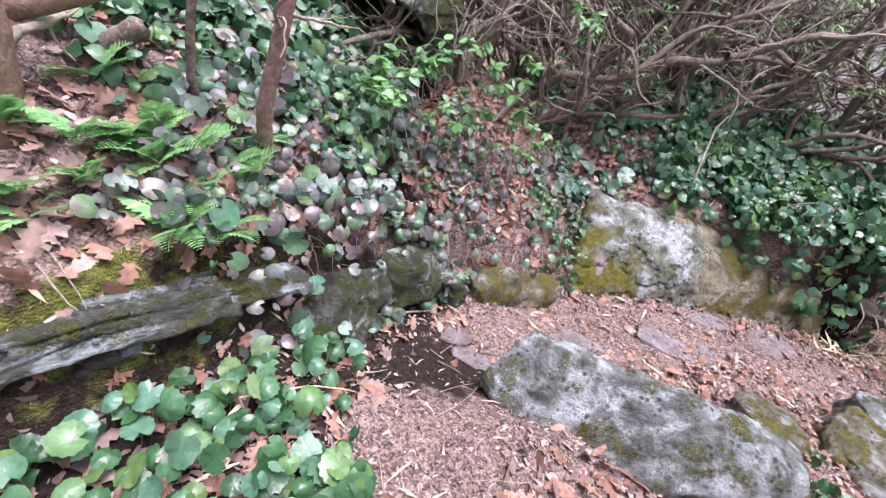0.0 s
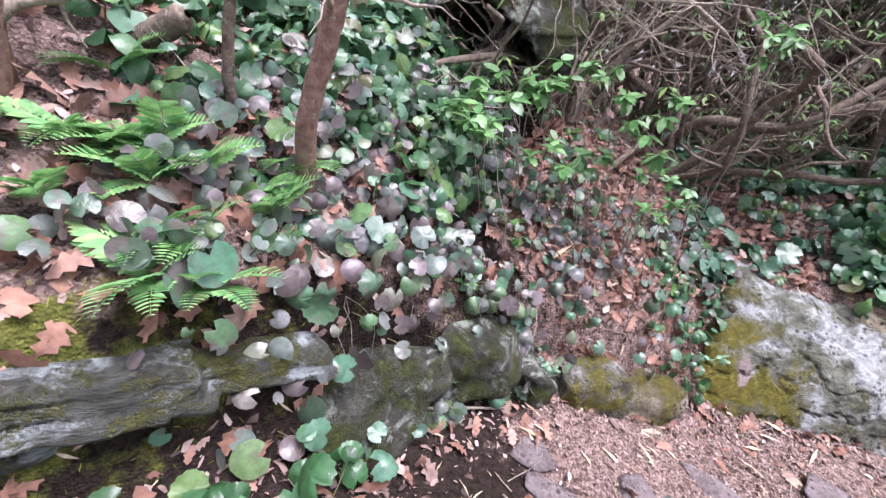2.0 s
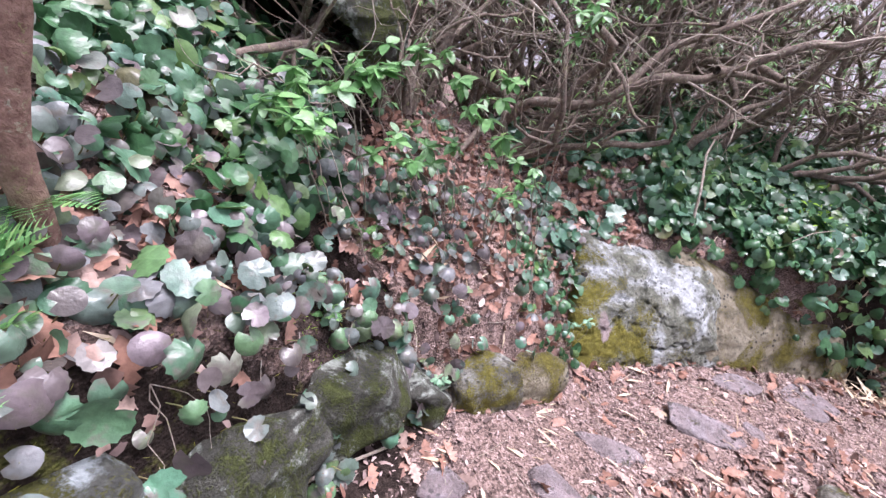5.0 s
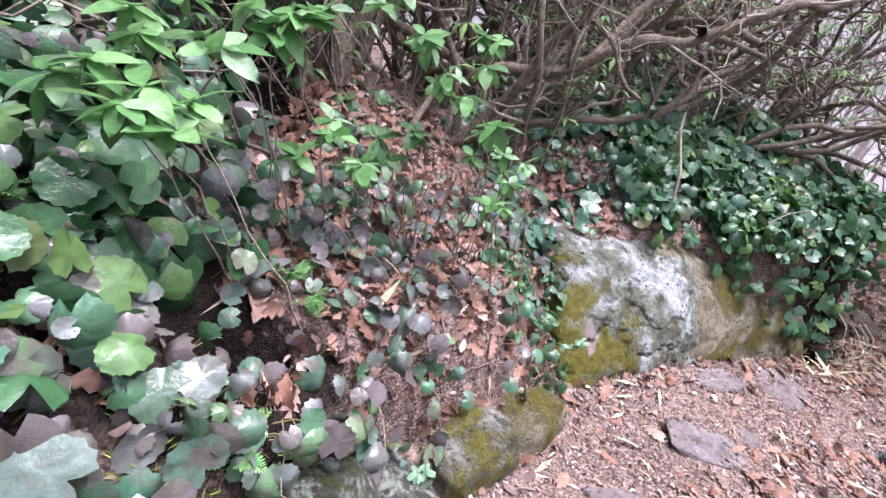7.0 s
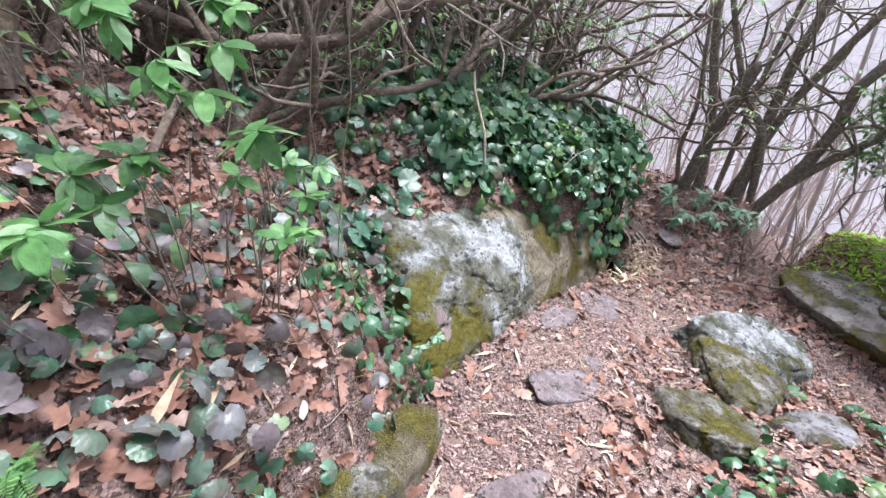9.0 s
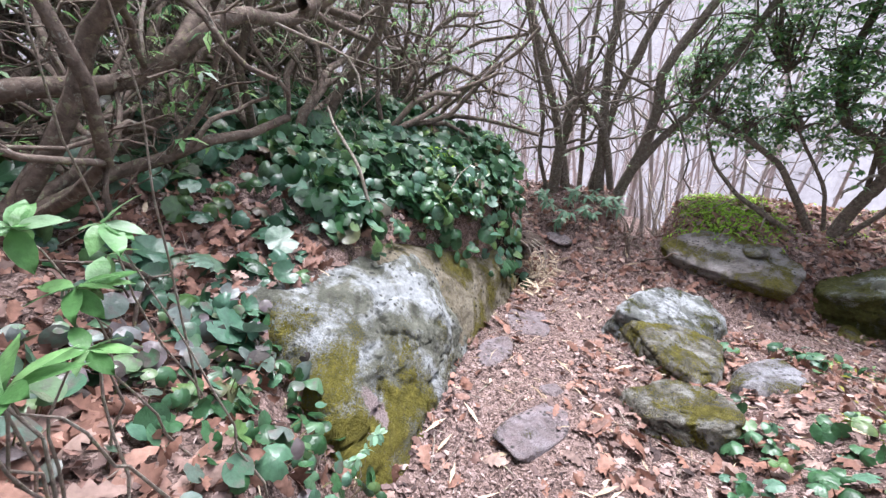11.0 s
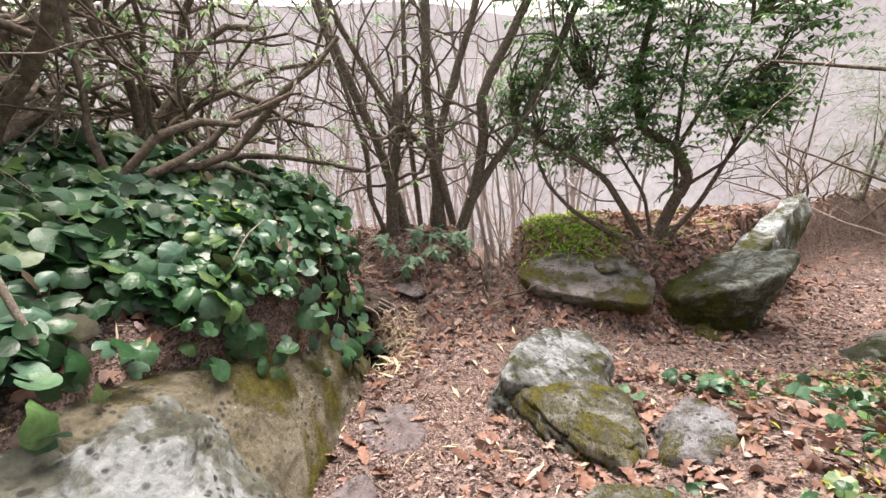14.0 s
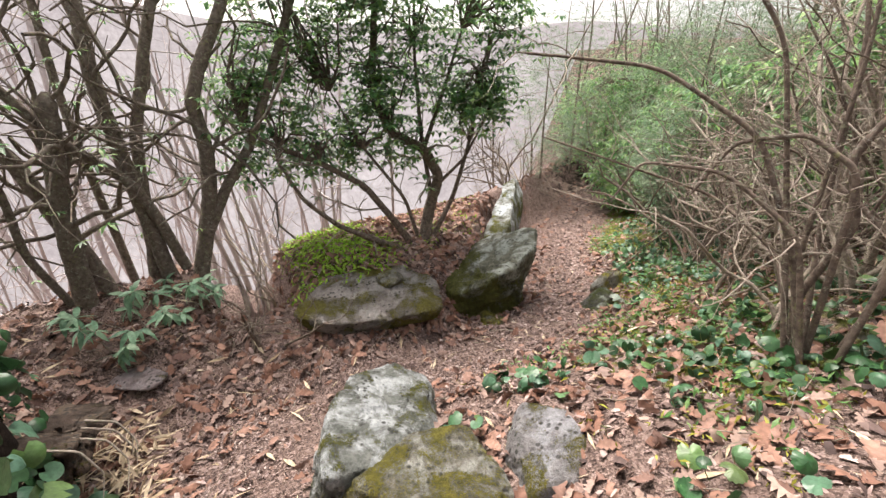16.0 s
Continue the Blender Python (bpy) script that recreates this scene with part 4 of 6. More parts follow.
strewn("litter_fragments", "crumbled leaf litter on the bank and slope", CHIP_SHAPES, CHIP, 40000, (-2.4, -2.5, 6.4, 4.8), off_path, (0.012, 0.055), 0.5, 0.02, 22)
strewn("oak_leaf_litter", "dry brown lobed oak leaves lying on the slope", OAK_SHAPES, OAK, 15000, (-2.4, -2.5, 6.4, 4.8), off_path, (0.05, 0.13), 0.5, 0.035, 23)
strewn("oak_leaf_litter", "reddish dry leaves along the path", OAK_SHAPES, OAK, 2600, (0.2, -3.0, 6.6, 3.0), on_path, (0.035, 0.09), 0.35, 0.012, 24)
strewn("oak_leaf_litter", "dry leaves on the woodland floor along the far path", OAK_SHAPES, OAK, 7000, (0, -12, 12, -2.2), lambda x, y: 0.2 + 0.8 * smooth(trail_distance(x, y) / 0.8), (0.07, 0.16), 0.4, 0.02, 25)
strewn("litter_fragments", "pinkish crumbled litter on the far path", CHIP_SHAPES, CHIP, 42000, (3.0, -7.0, 8.5, 0.3), lambda x, y: np.clip(1.2 - trail_distance(x, y) / 0.55, 0, 1), (0.012, 0.05), 0.35, 0.012, 26)
strewn("oak_leaf_litter", "curled orange-brown oak leaves caught among galax on the bank", OAK_SHAPES, OAK, 3600, (-1.0, 1.6, 1.7, 4.2),
       lambda x, y: smooth((bank_distance(x, y) - 0.0) / 0.1) * smooth((2.0 - bank_distance(x, y)) / 0.5) * (0.25 + 0.75 * smooth((x + 0.4) / 0.5)), (0.05, 0.115), 0.65, 0.06, 27)
strewn("oak_leaf_litter", "large curled brown leaves on the fern bank", OAK_SHAPES, OAK, 520, (-1.9, 0.5, -0.6, 1.9),
       lambda x, y: smooth((bank_distance(x, y) - 0.0) / 0.06) * smooth((0.75 - bank_distance(x, y)) / 0.3), (0.08, 0.16), 0.5, 0.06, 28)
strewn("oak_leaf_litter", "dry brown leaves under the laurel tree", OAK_SHAPES, OAK, 2600, (4.2, -1.6, 6.6, 1.6), lambda x, y: (to_line(x, y, WALL_LINE)[1] > 0) * 0.8 + 0 * x, (0.06, 0.13), 0.5, 0.03, 33)
strewn("moss_tufts", "bright green moss cushions at the foot of the bank", NEEDLE_SHAPES, TUFT, 2600, (-0.5, 1.85, 0.15, 2.3),
       lambda x, y: smooth((bank_distance(x, y) - 0.0) / 0.05) * smooth((0.28 - bank_distance(x, y)) / 0.1) * clump(x, y, 5.0, 51, -0.1, 0.2), (0.012, 0.03), 0.7, 0.02, 34, "moss")
strewn("moss_tufts", "yellow-green moss tufts on the fern bank edge", NEEDLE_SHAPES, MOSS_TUFT, 5200, (-1.7, 0.3, -0.3, 2.1),
       lambda x, y: smooth((bank_distance(x, y) + 0.02) / 0.06) * smooth((0.3 - bank_distance(x, y)) / 0.2), (0.012, 0.03), 0.7, 0.02, 29, "moss")
strewn("moss_tufts", "yellow-green moss along the top edge of the boulder", NEEDLE_SHAPES, MOSS_TUFT, 5200, (0.9, 2.7, 3.1, 3.7),
       lambda x, y: smooth((bank_distance(x, y) - 0.02) / 0.06) * smooth((0.3 - bank_distance(x, y)) / 0.15) * smooth(0.5 + 1.6 * fbm(np.stack([x, y, 0 * x], -1), 3.0, 3)), (0.02, 0.05), 0.7, 0.03, 30, "moss")

# ---- galax ----
LEAF_MESHES = {}


def leaf_meshes(mat, shapes, key):
    if key not in LEAF_MESHES:
        made = []
        for v, f in shapes:
            me = bpy.data.meshes.new("leaf")
            me.from_pydata(v.tolist(), [], f.tolist())
            me.polygons.foreach_set("use_smooth", np.ones(len(me.polygons), bool))
            me.materials.append(mat)
            made.append(me)
        LEAF_MESHES[key] = made
    return LEAF_MESHES[key]


def galax_patch(label, mat, count, box, keep, size, out, lift, singles, near, seed, lean=0.45):
    """A patch of round glossy leaves over the ground; the ones round `near` are leaves of their own."""
    rng = np.random.default_rng(seed)
    x, y = sow(count, box, lambda a, b: keep(a, b) * np.where(np.hypot((a + 0.38) / 1.15, b - 2.19) < 0.105, 0.08, 1), rng)
    n = slope_normal(x, y) * 0.7 + np.array(out)[None] + rng.normal(0, lean, (len(x), 3))
    n[:, 2] = np.abs(n[:, 2])
    nn = slope_normal(x, y)
    p = np.stack([x, y, gz(x, y)], 1) + nn * rng.uniform(lift[0], lift[1], len(x))[:, None]
    s = rng.uniform(size[0], size[1], len(x)) * rng.choice([0.7, 0.9, 1.0, 1.0, 1.15], len(x))
    spin = rng.uniform(0, 6.28, len(x))
    order = np.argsort(np.hypot(x - near[0], y - near[1]))
    singles = min(singles, int(len(order) * 0.7))
    one, rest = order[:singles], order[singles:]
    v, f = strew(GALAX_LITE, p[rest], n[rest], s[rest], spin[rest], rng)
    base = p - nn * (np.linalg.norm(p - np.stack([x, y, gz(x, y)], 1), axis=1) + 0.01)[:, None]
    patch = tagged(mesh_object("galax_patch", v, f, mat), label, "groundcover plant", kind="stuff")
    stalk = [(np.stack([b, (a + b) / 2 + [0.006, 0.004, 0.004], a]), np.array([0.0022, 0.002, 0.0016])) for a, b in zip(p[order[:700]], base[order[:700]])]
    v, f = tubes(stalk, 3)
    mesh_object("stalks", v, f, STALK, patch)
    meshes = leaf_meshes(mat, GALAX_SHAPES, mat.name)
    rot = turns(n[one], spin[one])
    for k, i in enumerate(one):
        ob = new("leaf", meshes[k % len(meshes)])
        m = Matrix([[*(rot[k][r] * s[i]), p[i][r]] for r in range(3)] + [[0, 0, 0, 1]])
        ob.matrix_world = m
        ob.parent = patch
    return patch


STALK = leaf_material("leaf_stalk", [(0.0, (0.16, 0.09, 0.06)), (1.0, (0.2, 0.22, 0.09))], 0.6, 0.2, translucent=0)


galax_patch("dense patch of round green galax leaves on the upper bank", GALAX, 6200, (-2.4, 0.9, -0.3, 4.2),
            lambda x, y: smooth((bank_distance(x, y) - 0.22) / 0.3) * smooth((2.6 - bank_distance(x, y)) / 0.6) * smooth((-0.32 - x) / 0.3) * smooth((y - 1.5 + 0.35 * (x + 1.6)) / 0.25) * (0.3 + 0.7 * clump(x, y, 1.7, 3)),
            (0.05, 0.11), (0.1, -0.3, 0.3), (0.02, 0.11), 250, (-0.9, 1.9), 31, 0.65)
galax_patch("bronze and grey-green galax leaves hanging round a dark hollow", GALAX_BRONZE, 3000, (-1.15, 1.0, 1.15, 3.6),
            lambda x, y: smooth((bank_distance(x, y) + 0.01) / 0.1) * smooth((1.15 - 0.35 * np.clip(x, 0, 1.2) - bank_distance(x, y)) / 0.4) * np.maximum((0.10 + 0.7 * clump(x, y, 1.9, 8)), 0.9 * smooth((-0.15 - x) / 0.3)) * np.where(np.hypot((x + 0.36) / 1.2, y - 2.22) < 0.085, 0.08, 1),
            (0.04, 0.08), (0.1, -0.5, 0.15), (0.02, 0.12), 260, (-0.15, 2.3), 32, 0.65)
galax_patch("green galax leaves scattered over leaf litter on the bank", GALAX, 420, (-0.5, 2.6, 1.9, 4.3),
            lambda x, y: smooth((bank_distance(x, y) - 0.4) / 0.3) * clump(x, y, 2.2, 5), (0.06, 0.10), (0.0, -0.3, 0.5), (0.01, 0.05), 60, (0.6, 3.0), 33)
galax_patch("large blue-green galax leaves over leaf litter beside a boulder", GALAX_PALE, 1250, (0.75, 3.0, 2.3, 5.2),
            lambda x, y: smooth((bank_distance(x, y) - 0.22) / 0.2) * smooth((2.4 - bank_distance(x, y)) / 0.5) * smooth((x - 0.75) / 0.3) * (0.25 + 0.75 * clump(x, y, 1.8, 45)), (0.075, 0.16), (0.0, -0.3, 0.4), (0.02, 0.12), 260, (1.3, 3.5), 46, 0.5)
galax_patch("dark green galax leaves at the edge of a lichen boulder", GALAX, 300, (0.55, 2.45, 1.25, 3.3),
            lambda x, y: smooth((bank_distance(x, y) + 0.02) / 0.1) * smooth((0.6 - bank_distance(x, y)) / 0.25), (0.04, 0.08), (0.25, -0.6, 0.1), (0.02, 0.08), 120, (0.9, 2.7), 34, 0.6)
galax_patch("thick mound of glossy dark green galax above a boulder", GALAX, 17000, (1.0, 2.7, 5.3, 5.8),
            lambda x, y: smooth((bank_distance(x, y) - np.interp(x, [1.0, 1.5, 2.2, 2.5, 2.8, 3.2, 3.75], [0.5, 0.28, 0.1, 0.02, -0.02, -0.05, -0.05])) / 0.16) * smooth((2.6 - bank_distance(x, y)) / 0.5) * smooth((x - 1.75 + 0.5 * (3.6 - y)) / 0.4)
            * np.where(np.hypot((x - 2.3) / 1.0, (y - 3.42) / 1.7) < 0.16, 0.12, 1), (0.06, 0.125), (0.0, -0.4, 0.3), (0.02, 0.17), 300, (2.6, 3.2), 35, 0.6)
galax_patch("large glossy green galax leaves under a rock ledge", GALAX, 560, (-1.5, 0.25, -0.25, 1.45),
            lambda x, y: smooth((0.03 - bank_distance(x, y)) / 0.08) * smooth((-0.30 - x - 0.28 * (y - 1)) / 0.22) * (0.35 + 0.65 * clump(x, y, 2.6, 2)), (0.06, 0.105), (0.2, -0.4, 0.6), (0.03, 0.16), 200, (-0.8, 0.9), 36)
galax_patch("scattered dark green galax leaves among dry oak leaves", GALAX, 1400, (1.3, -1.6, 3.6, 1.45),
            lambda x, y: smooth((trail_distance(x, y) - 0.42) / 0.2) * (0.05 + 0.95 * clump(x, y, 1.6, 11, 0.0, 0.45)), (0.045, 0.09), (0.0, 0.2, 0.5), (0.01, 0.09), 160, (2.0, 0.7), 37, 0.7)
galax_patch("low evergreen leaves beside the far path", GALAX, 6000, (2.0, -5.0, 6.4, 0.5),
            lambda x, y: smooth((trail_distance(x, y) - 0.45) / 0.2) * (to_line(x, y, TRAIL)[1] < 0) * (0.05 + 0.95 * clump(x, y, 1.3, 14, -0.1, 0.35)), (0.035, 0.08), (0.0, 0.2, 0.4), (0.01, 0.09), 60, (3.2, -0.4), 38, 0.8)

galax_patch("large green and bronze galax leaves over bare dark soil", GALAX_BRONZE, 150, (-0.95, 1.45, -0.3, 2.25),
            lambda x, y: smooth((bank_distance(x, y) + 0.02) / 0.06) * smooth((0.5 - bank_distance(x, y)) / 0.1) * (0.25 + 0.75 * clump(x, y, 2.5, 17)), (0.045, 0.085), (0.2, -0.6, 0.4), (0.02, 0.08), 90, (-0.5, 1.9), 39)

galax_patch("bronze and purple galax leaves hanging over mossy stones", GALAX_BRONZE, 520, (-1.0, 1.1, 0.1, 2.25),
            lambda x, y: smooth((bank_distance(x, y) + 0.06) / 0.06) * smooth((0.4 - bank_distance(x, y)) / 0.12) * (0.3 + 0.7 * clump(x, y, 2.8, 27)), (0.055, 0.10), (0.3, -0.6, 0.25), (0.02, 0.12), 160, (-0.45, 1.75), 43, 0.55)

# ---- ferns ----


def frond_arrays(seed, length=0.2, pairs=15):
    rng = np.random.default_rng(seed)
    s = np.linspace(0, 1, 10)
    arc = np.stack([s * length * 0.95, 0 * s, length * (0.42 * s - 0.5 * s * s)], 1)
    V, F = tubes([(arc, np.linspace(0.0016, 0.0005, 10))], 4)
    F = np.concatenate([F[:, [0, 1, 2]], F[:, [0, 2, 3]]])
    parts_v, parts_f, base = [V], [F], len(V)
    leaf_v, leaf_f = oval_shape(seed, 0.36, 0.1, 0.12)
    for i in range(pairs):
        t = 0.14 + 0.84 * i / (pairs - 1)
        ln = length * 0.27 * math.sin(math.pi * (0.16 + 0.80 * t)) + 0.004
        at = np.array([np.interp(t, s, arc[:, k]) for k in range(3)])
        for side in (1, -1):
            a = side * radians(72 - 25 * t) + rng.normal(0, 0.08)
            c, sn = math.cos(a), math.sin(a)
            w = leaf_v * ln * rng.uniform(0.9, 1.1)
            w = np.stack([w[:, 0] * c - w[:, 1] * sn, w[:, 0] * sn + w[:, 1] * c, w[:, 2] + 0.15 * w[:, 0]], 1) + at
            parts_v.append(w)
            parts_f.append(leaf_f + base)
            base += len(w)
    return np.concatenate(parts_v), np.concatenate(parts_f)


FROND_MESHES = []
for seed in range(4):
    fv, ff = frond_arrays(seed)
    fm = bpy.data.meshes.new("frond")
    fm.from_pydata(fv.tolist(), [], ff.tolist())
    fm.materials.append(FERN)
    FROND_MESHES.append(fm)


def fern(x, y, fronds, scale, seed, label="bright green fern with fine divided fronds on the bank", toward=-1.2):
    rng = np.random.default_rng(seed)
    z = float(gz(np.array([x]), np.array([y]))[0])
    base = tagged(empty("fern", (x, y, z)), label, "fern", group="ferns on the bank")
    for k in range(fronds):
        ob = new("frond", FROND_MESHES[(k + seed) % 4])
        ob.parent = base
        a = math.degrees(toward) + rng.uniform(-115, 115)
        ob.matrix_basis = pose(0, 0, 0.01, rng.uniform(-20, 20), rng.uniform(-45, -8), a) @ Matrix.Scale(scale * rng.uniform(0.75, 1.2), 4)


for k, (x, y, n, s) in enumerate(((-1.40, 1.24, 5, 1.0), (-1.34, 1.58, 4, 0.85), (-1.26, 1.33, 5, 1.0), (-1.12, 1.46, 6, 1.05), (-0.92, 1.54, 5, 1.0), (-0.88, 1.74, 4, 1.0),
                                  (-0.97, 1.22, 5, 0.8), (-0.92, 1.28, 4, 0.8), (-1.19, 1.17, 5, 0.9), (-1.3, 1.05, 4, 0.8), (-1.06, 1.34, 5, 0.9), (-1.22, 0.98, 4, 0.7), (-0.8, 1.5, 4, 0.8), (-0.86, 1.5, 5, 0.95), (-1.0, 1.42, 6, 1.0), (-0.92, 1.16, 5, 1.0), (-0.86, 1.22, 5, 0.9), (-1.13, 1.4, 6, 1.0))):
    fern(x, y, n, s, 40 + k)
for k, (x, y) in enumerate(((-0.25, 2.50), (-0.19, 2.47), (-0.72, 2.1), (-0.62, 2.3), (-0.66, 2.22), (-0.36, 1.97))):
    fern(x, y, 5, 0.5, 60 + k, "small yellow-green fern among galax leaves")

# ---- rhododendron saplings ----
BROAD_SHAPES = [oval_shape(s + 30, 0.5, 0.15, 0.22) for s in range(4)]


def whorl_arrays(rng, n=7, length=0.07, shapes=OVAL_SHAPES):
    a = np.arange(n) * 6.283 / n + rng.normal(0, 0.25, n)
    tilt = rng.uniform(-0.45, 0.35, n)
    V, F, base = [], [], 0
    for k in range(n):
        v, f = shapes[rng.integers(0, len(shapes))]
        v = v * length * rng.uniform(0.75, 1.15)
        c, s = math.cos(tilt[k]), math.sin(tilt[k])
        v = np.stack([v[:, 0] * c - v[:, 2] * s, v[:, 1], v[:, 0] * s + v[:, 2] * c], 1)
        c, s = math.cos(a[k]), math.sin(a[k])
        V.append(np.stack([v[:, 0] * c - v[:, 1] * s, v[:, 0] * s + v[:, 1] * c, v[:, 2]], 1))
        F.append(f + base)
        base += len(v)
    return np.concatenate(V), np.concatenate(F)


def sapling(label, root, tips, mat, length=0.07, seed=0, r=0.0042, bark=TWIG, shapes=BROAD_SHAPES, leaves=(6, 10), extra=2, spread=0.065):
    """Thin stems from one root to leafy whorls."""
    rng = np.random.default_rng(seed)
    z = float(gz(np.array([root[0]]), np.array([root[1]]))[0])
    base = tagged(empty("rhododendron_sapling", (root[0], root[1], z)), label, "shrub")
    lines = []
    main, more = len(tips), max(extra - 1, 0) if len(tips) > 6 else extra
    tips = list(tips) + [tuple(np.array(q) + rng.normal(0, spread, 3) * np.array([1, 1, 0.6])) for q in tips for _ in range(more)]
    for k, tip in enumerate(tips):
        if k >= main:
            # side shoot off its neighbour's stem
            a = lines[(k - main) // more][0][6]
            t = np.linspace(0, 1, 5)[:, None]
            pts = a * (1 - t) + np.array(tip) * t
            pts[1:-1] += rng.normal(0, 0.005, (3, 3))
            lines.append((pts, np.linspace(r * 0.4, r * 0.25, 5)))
            continue
        t = np.linspace(0, 1, 9)[:, None]
        b = np.array(tip)
        foot = np.array(root) * 0.55 + b[:2] * 0.45 + rng.normal(0, 0.07, 2) if np.hypot(*(b[:2] - np.array(root))) > 0.15 else np.array(root)
        a = np.array([foot[0], foot[1], float(gz(foot[:1], foot[1:])[0]) - 0.01])
        mid = (a + b) / 2 + rng.normal(0, 0.07, 3) + np.array([0, 0, 0.05])
        pts = (1 - t) ** 2 * a + 2 * t * (1 - t) * mid + t * t * b
        pts[1:-1] += rng.normal(0, 0.008, (7, 3))
        lines.append((pts, np.linspace(r * 0.8, r * 0.3, 9)))
    for line in lines:
        v, f = tubes([line], 5)
        child(mesh_object("stem", v, f, bark), base)
    meshes = leaf_meshes(mat, shapes, mat.name + ("_slim" if shapes is SLIM_SHAPES else "_oval"))
    for tip in tips:
        n = rng.integers(leaves[0], leaves[1])
        for k in range(n):
            ob = new("leaf", meshes[k % len(meshes)])
            size = length * rng.uniform(0.7, 1.2)
            ob.matrix_basis = pose(*(np.array(tip) - np.array([root[0], root[1], z])), rng.uniform(-35, 35), rng.uniform(-35, 50), 360 * k / n + rng.uniform(-18, 18)) @ Matrix.Scale(size, 4)
            ob.parent = base
    return base


sapling("young rhododendron with bright green oval leaves in whorls", (-0.28, 2.72), [(-0.40, 2.20, 0.85), (-0.34, 2.21, 0.80), (-0.27, 2.40, 0.90), (-0.18, 2.51, 0.91),
        (-0.46, 2.30, 0.90), (-0.13, 2.52, 0.95), (-0.32, 2.28, 0.83), (-0.42, 2.45, 0.92), (-0.55, 2.62, 0.86), (-0.62, 2.79, 0.83), (-0.35, 2.6, 0.98), (-0.22, 2.62, 1.0)], RHODO, 0.082, 1)
sapling("young rhododendron with bright green leaves over leaf litter", (0.18, 3.0), [(0.22, 2.73, 0.88), (0.40, 2.68, 0.80), (0.5, 2.86, 0.84), (0.34, 2.66, 0.72), (0.0, 2.64, 0.54), (0.20, 2.72, 0.60), (0.37, 2.57, 0.64), (0.05, 2.86, 0.98),
        (-0.01, 2.53, 0.58), (-0.07, 2.67, 0.67), (0.12, 2.8, 0.95), (-0.08, 2.8, 0.93), (0.28, 2.7, 0.78), (0.1, 2.75, 0.5)], RHODO, 0.074, 2)
sapling("low spreading rhododendron shoots with light green leaves", (0.40, 2.95), [(0.60, 2.71, 0.46), (0.52, 2.68, 0.40), (0.56, 2.74, 0.36), (0.5, 2.7, 0.5), (0.44, 2.62, 0.58), (0.38, 2.5, 0.42),
        (0.48, 2.62, 0.34), (0.34, 2.6, 0.55)], RHODO, 0.06, 3, extra=1, spread=0.05)
sapling("thin rhododendron shoot with a tuft of pale leaves", (0.75, 3.2), [(0.70, 2.65, 1.13), (0.76, 2.68, 1.10)], RHODO, 0.06, 4)
sapling("small pale rhododendron below the tree stems", (5.1, 2.55), [(4.95 + 0.11 * i + 0.02 * (i % 3), 2.95 - 0.13 * i + 0.16 * (i % 2), -1.28 + 0.06 * (i % 3) - 0.03 * i) for i in range(8)]
        + [(4.8 + 0.1 * i, 2.72 - 0.12 * i + 0.1 * (i % 2), -1.40 + 0.05 * (i % 3)) for i in range(6)], PALE_RHODO, 0.12, 5, 0.006, TWIG, SLIM_SHAPES, (7, 11))
for k, (x, y, z) in enumerate(((-0.66, 1.43, 0.06), (0.02, 2.12, -0.32), (0.25, 2.18, -0.52), (-0.28, 1.98, -0.1), (0.95, 2.62, -0.5))):
    gzv = float(gz(np.array([x]), np.array([y + 0.1]))[0])
    sapling("tiny green seedling in the foot of the bank", (x, y + 0.1), [(x, y, z), (x + 0.05, y - 0.02, z + 0.03), (x - 0.05, y, z + 0.02), (x + 0.02, y - 0.03, z + 0.06)], PALE_RHODO, 0.034, 80 + k, 0.002, extra=0)

# ---- trunks on the bank ----


def through_points(points, r0, r1, rng, n=24, wobble=0.006):
    """A smooth limb through given points."""
    p = np.array(points, float)
    t = np.linspace(0, len(p) - 1, n)
    pts = np.stack([np.interp(t, np.arange(len(p)), p[:, k]) for k in range(3)], 1)
    for _ in range(3):
        pts[1:-1] = (pts[:-2] + 2 * pts[1:-1] + pts[2:]) / 4
    pts[1:-1] += rng.normal(0, wobble, (n - 2, 3))
    return pts, np.linspace(r0, r1, n) * (1 + rng.normal(0, 0.018, n))


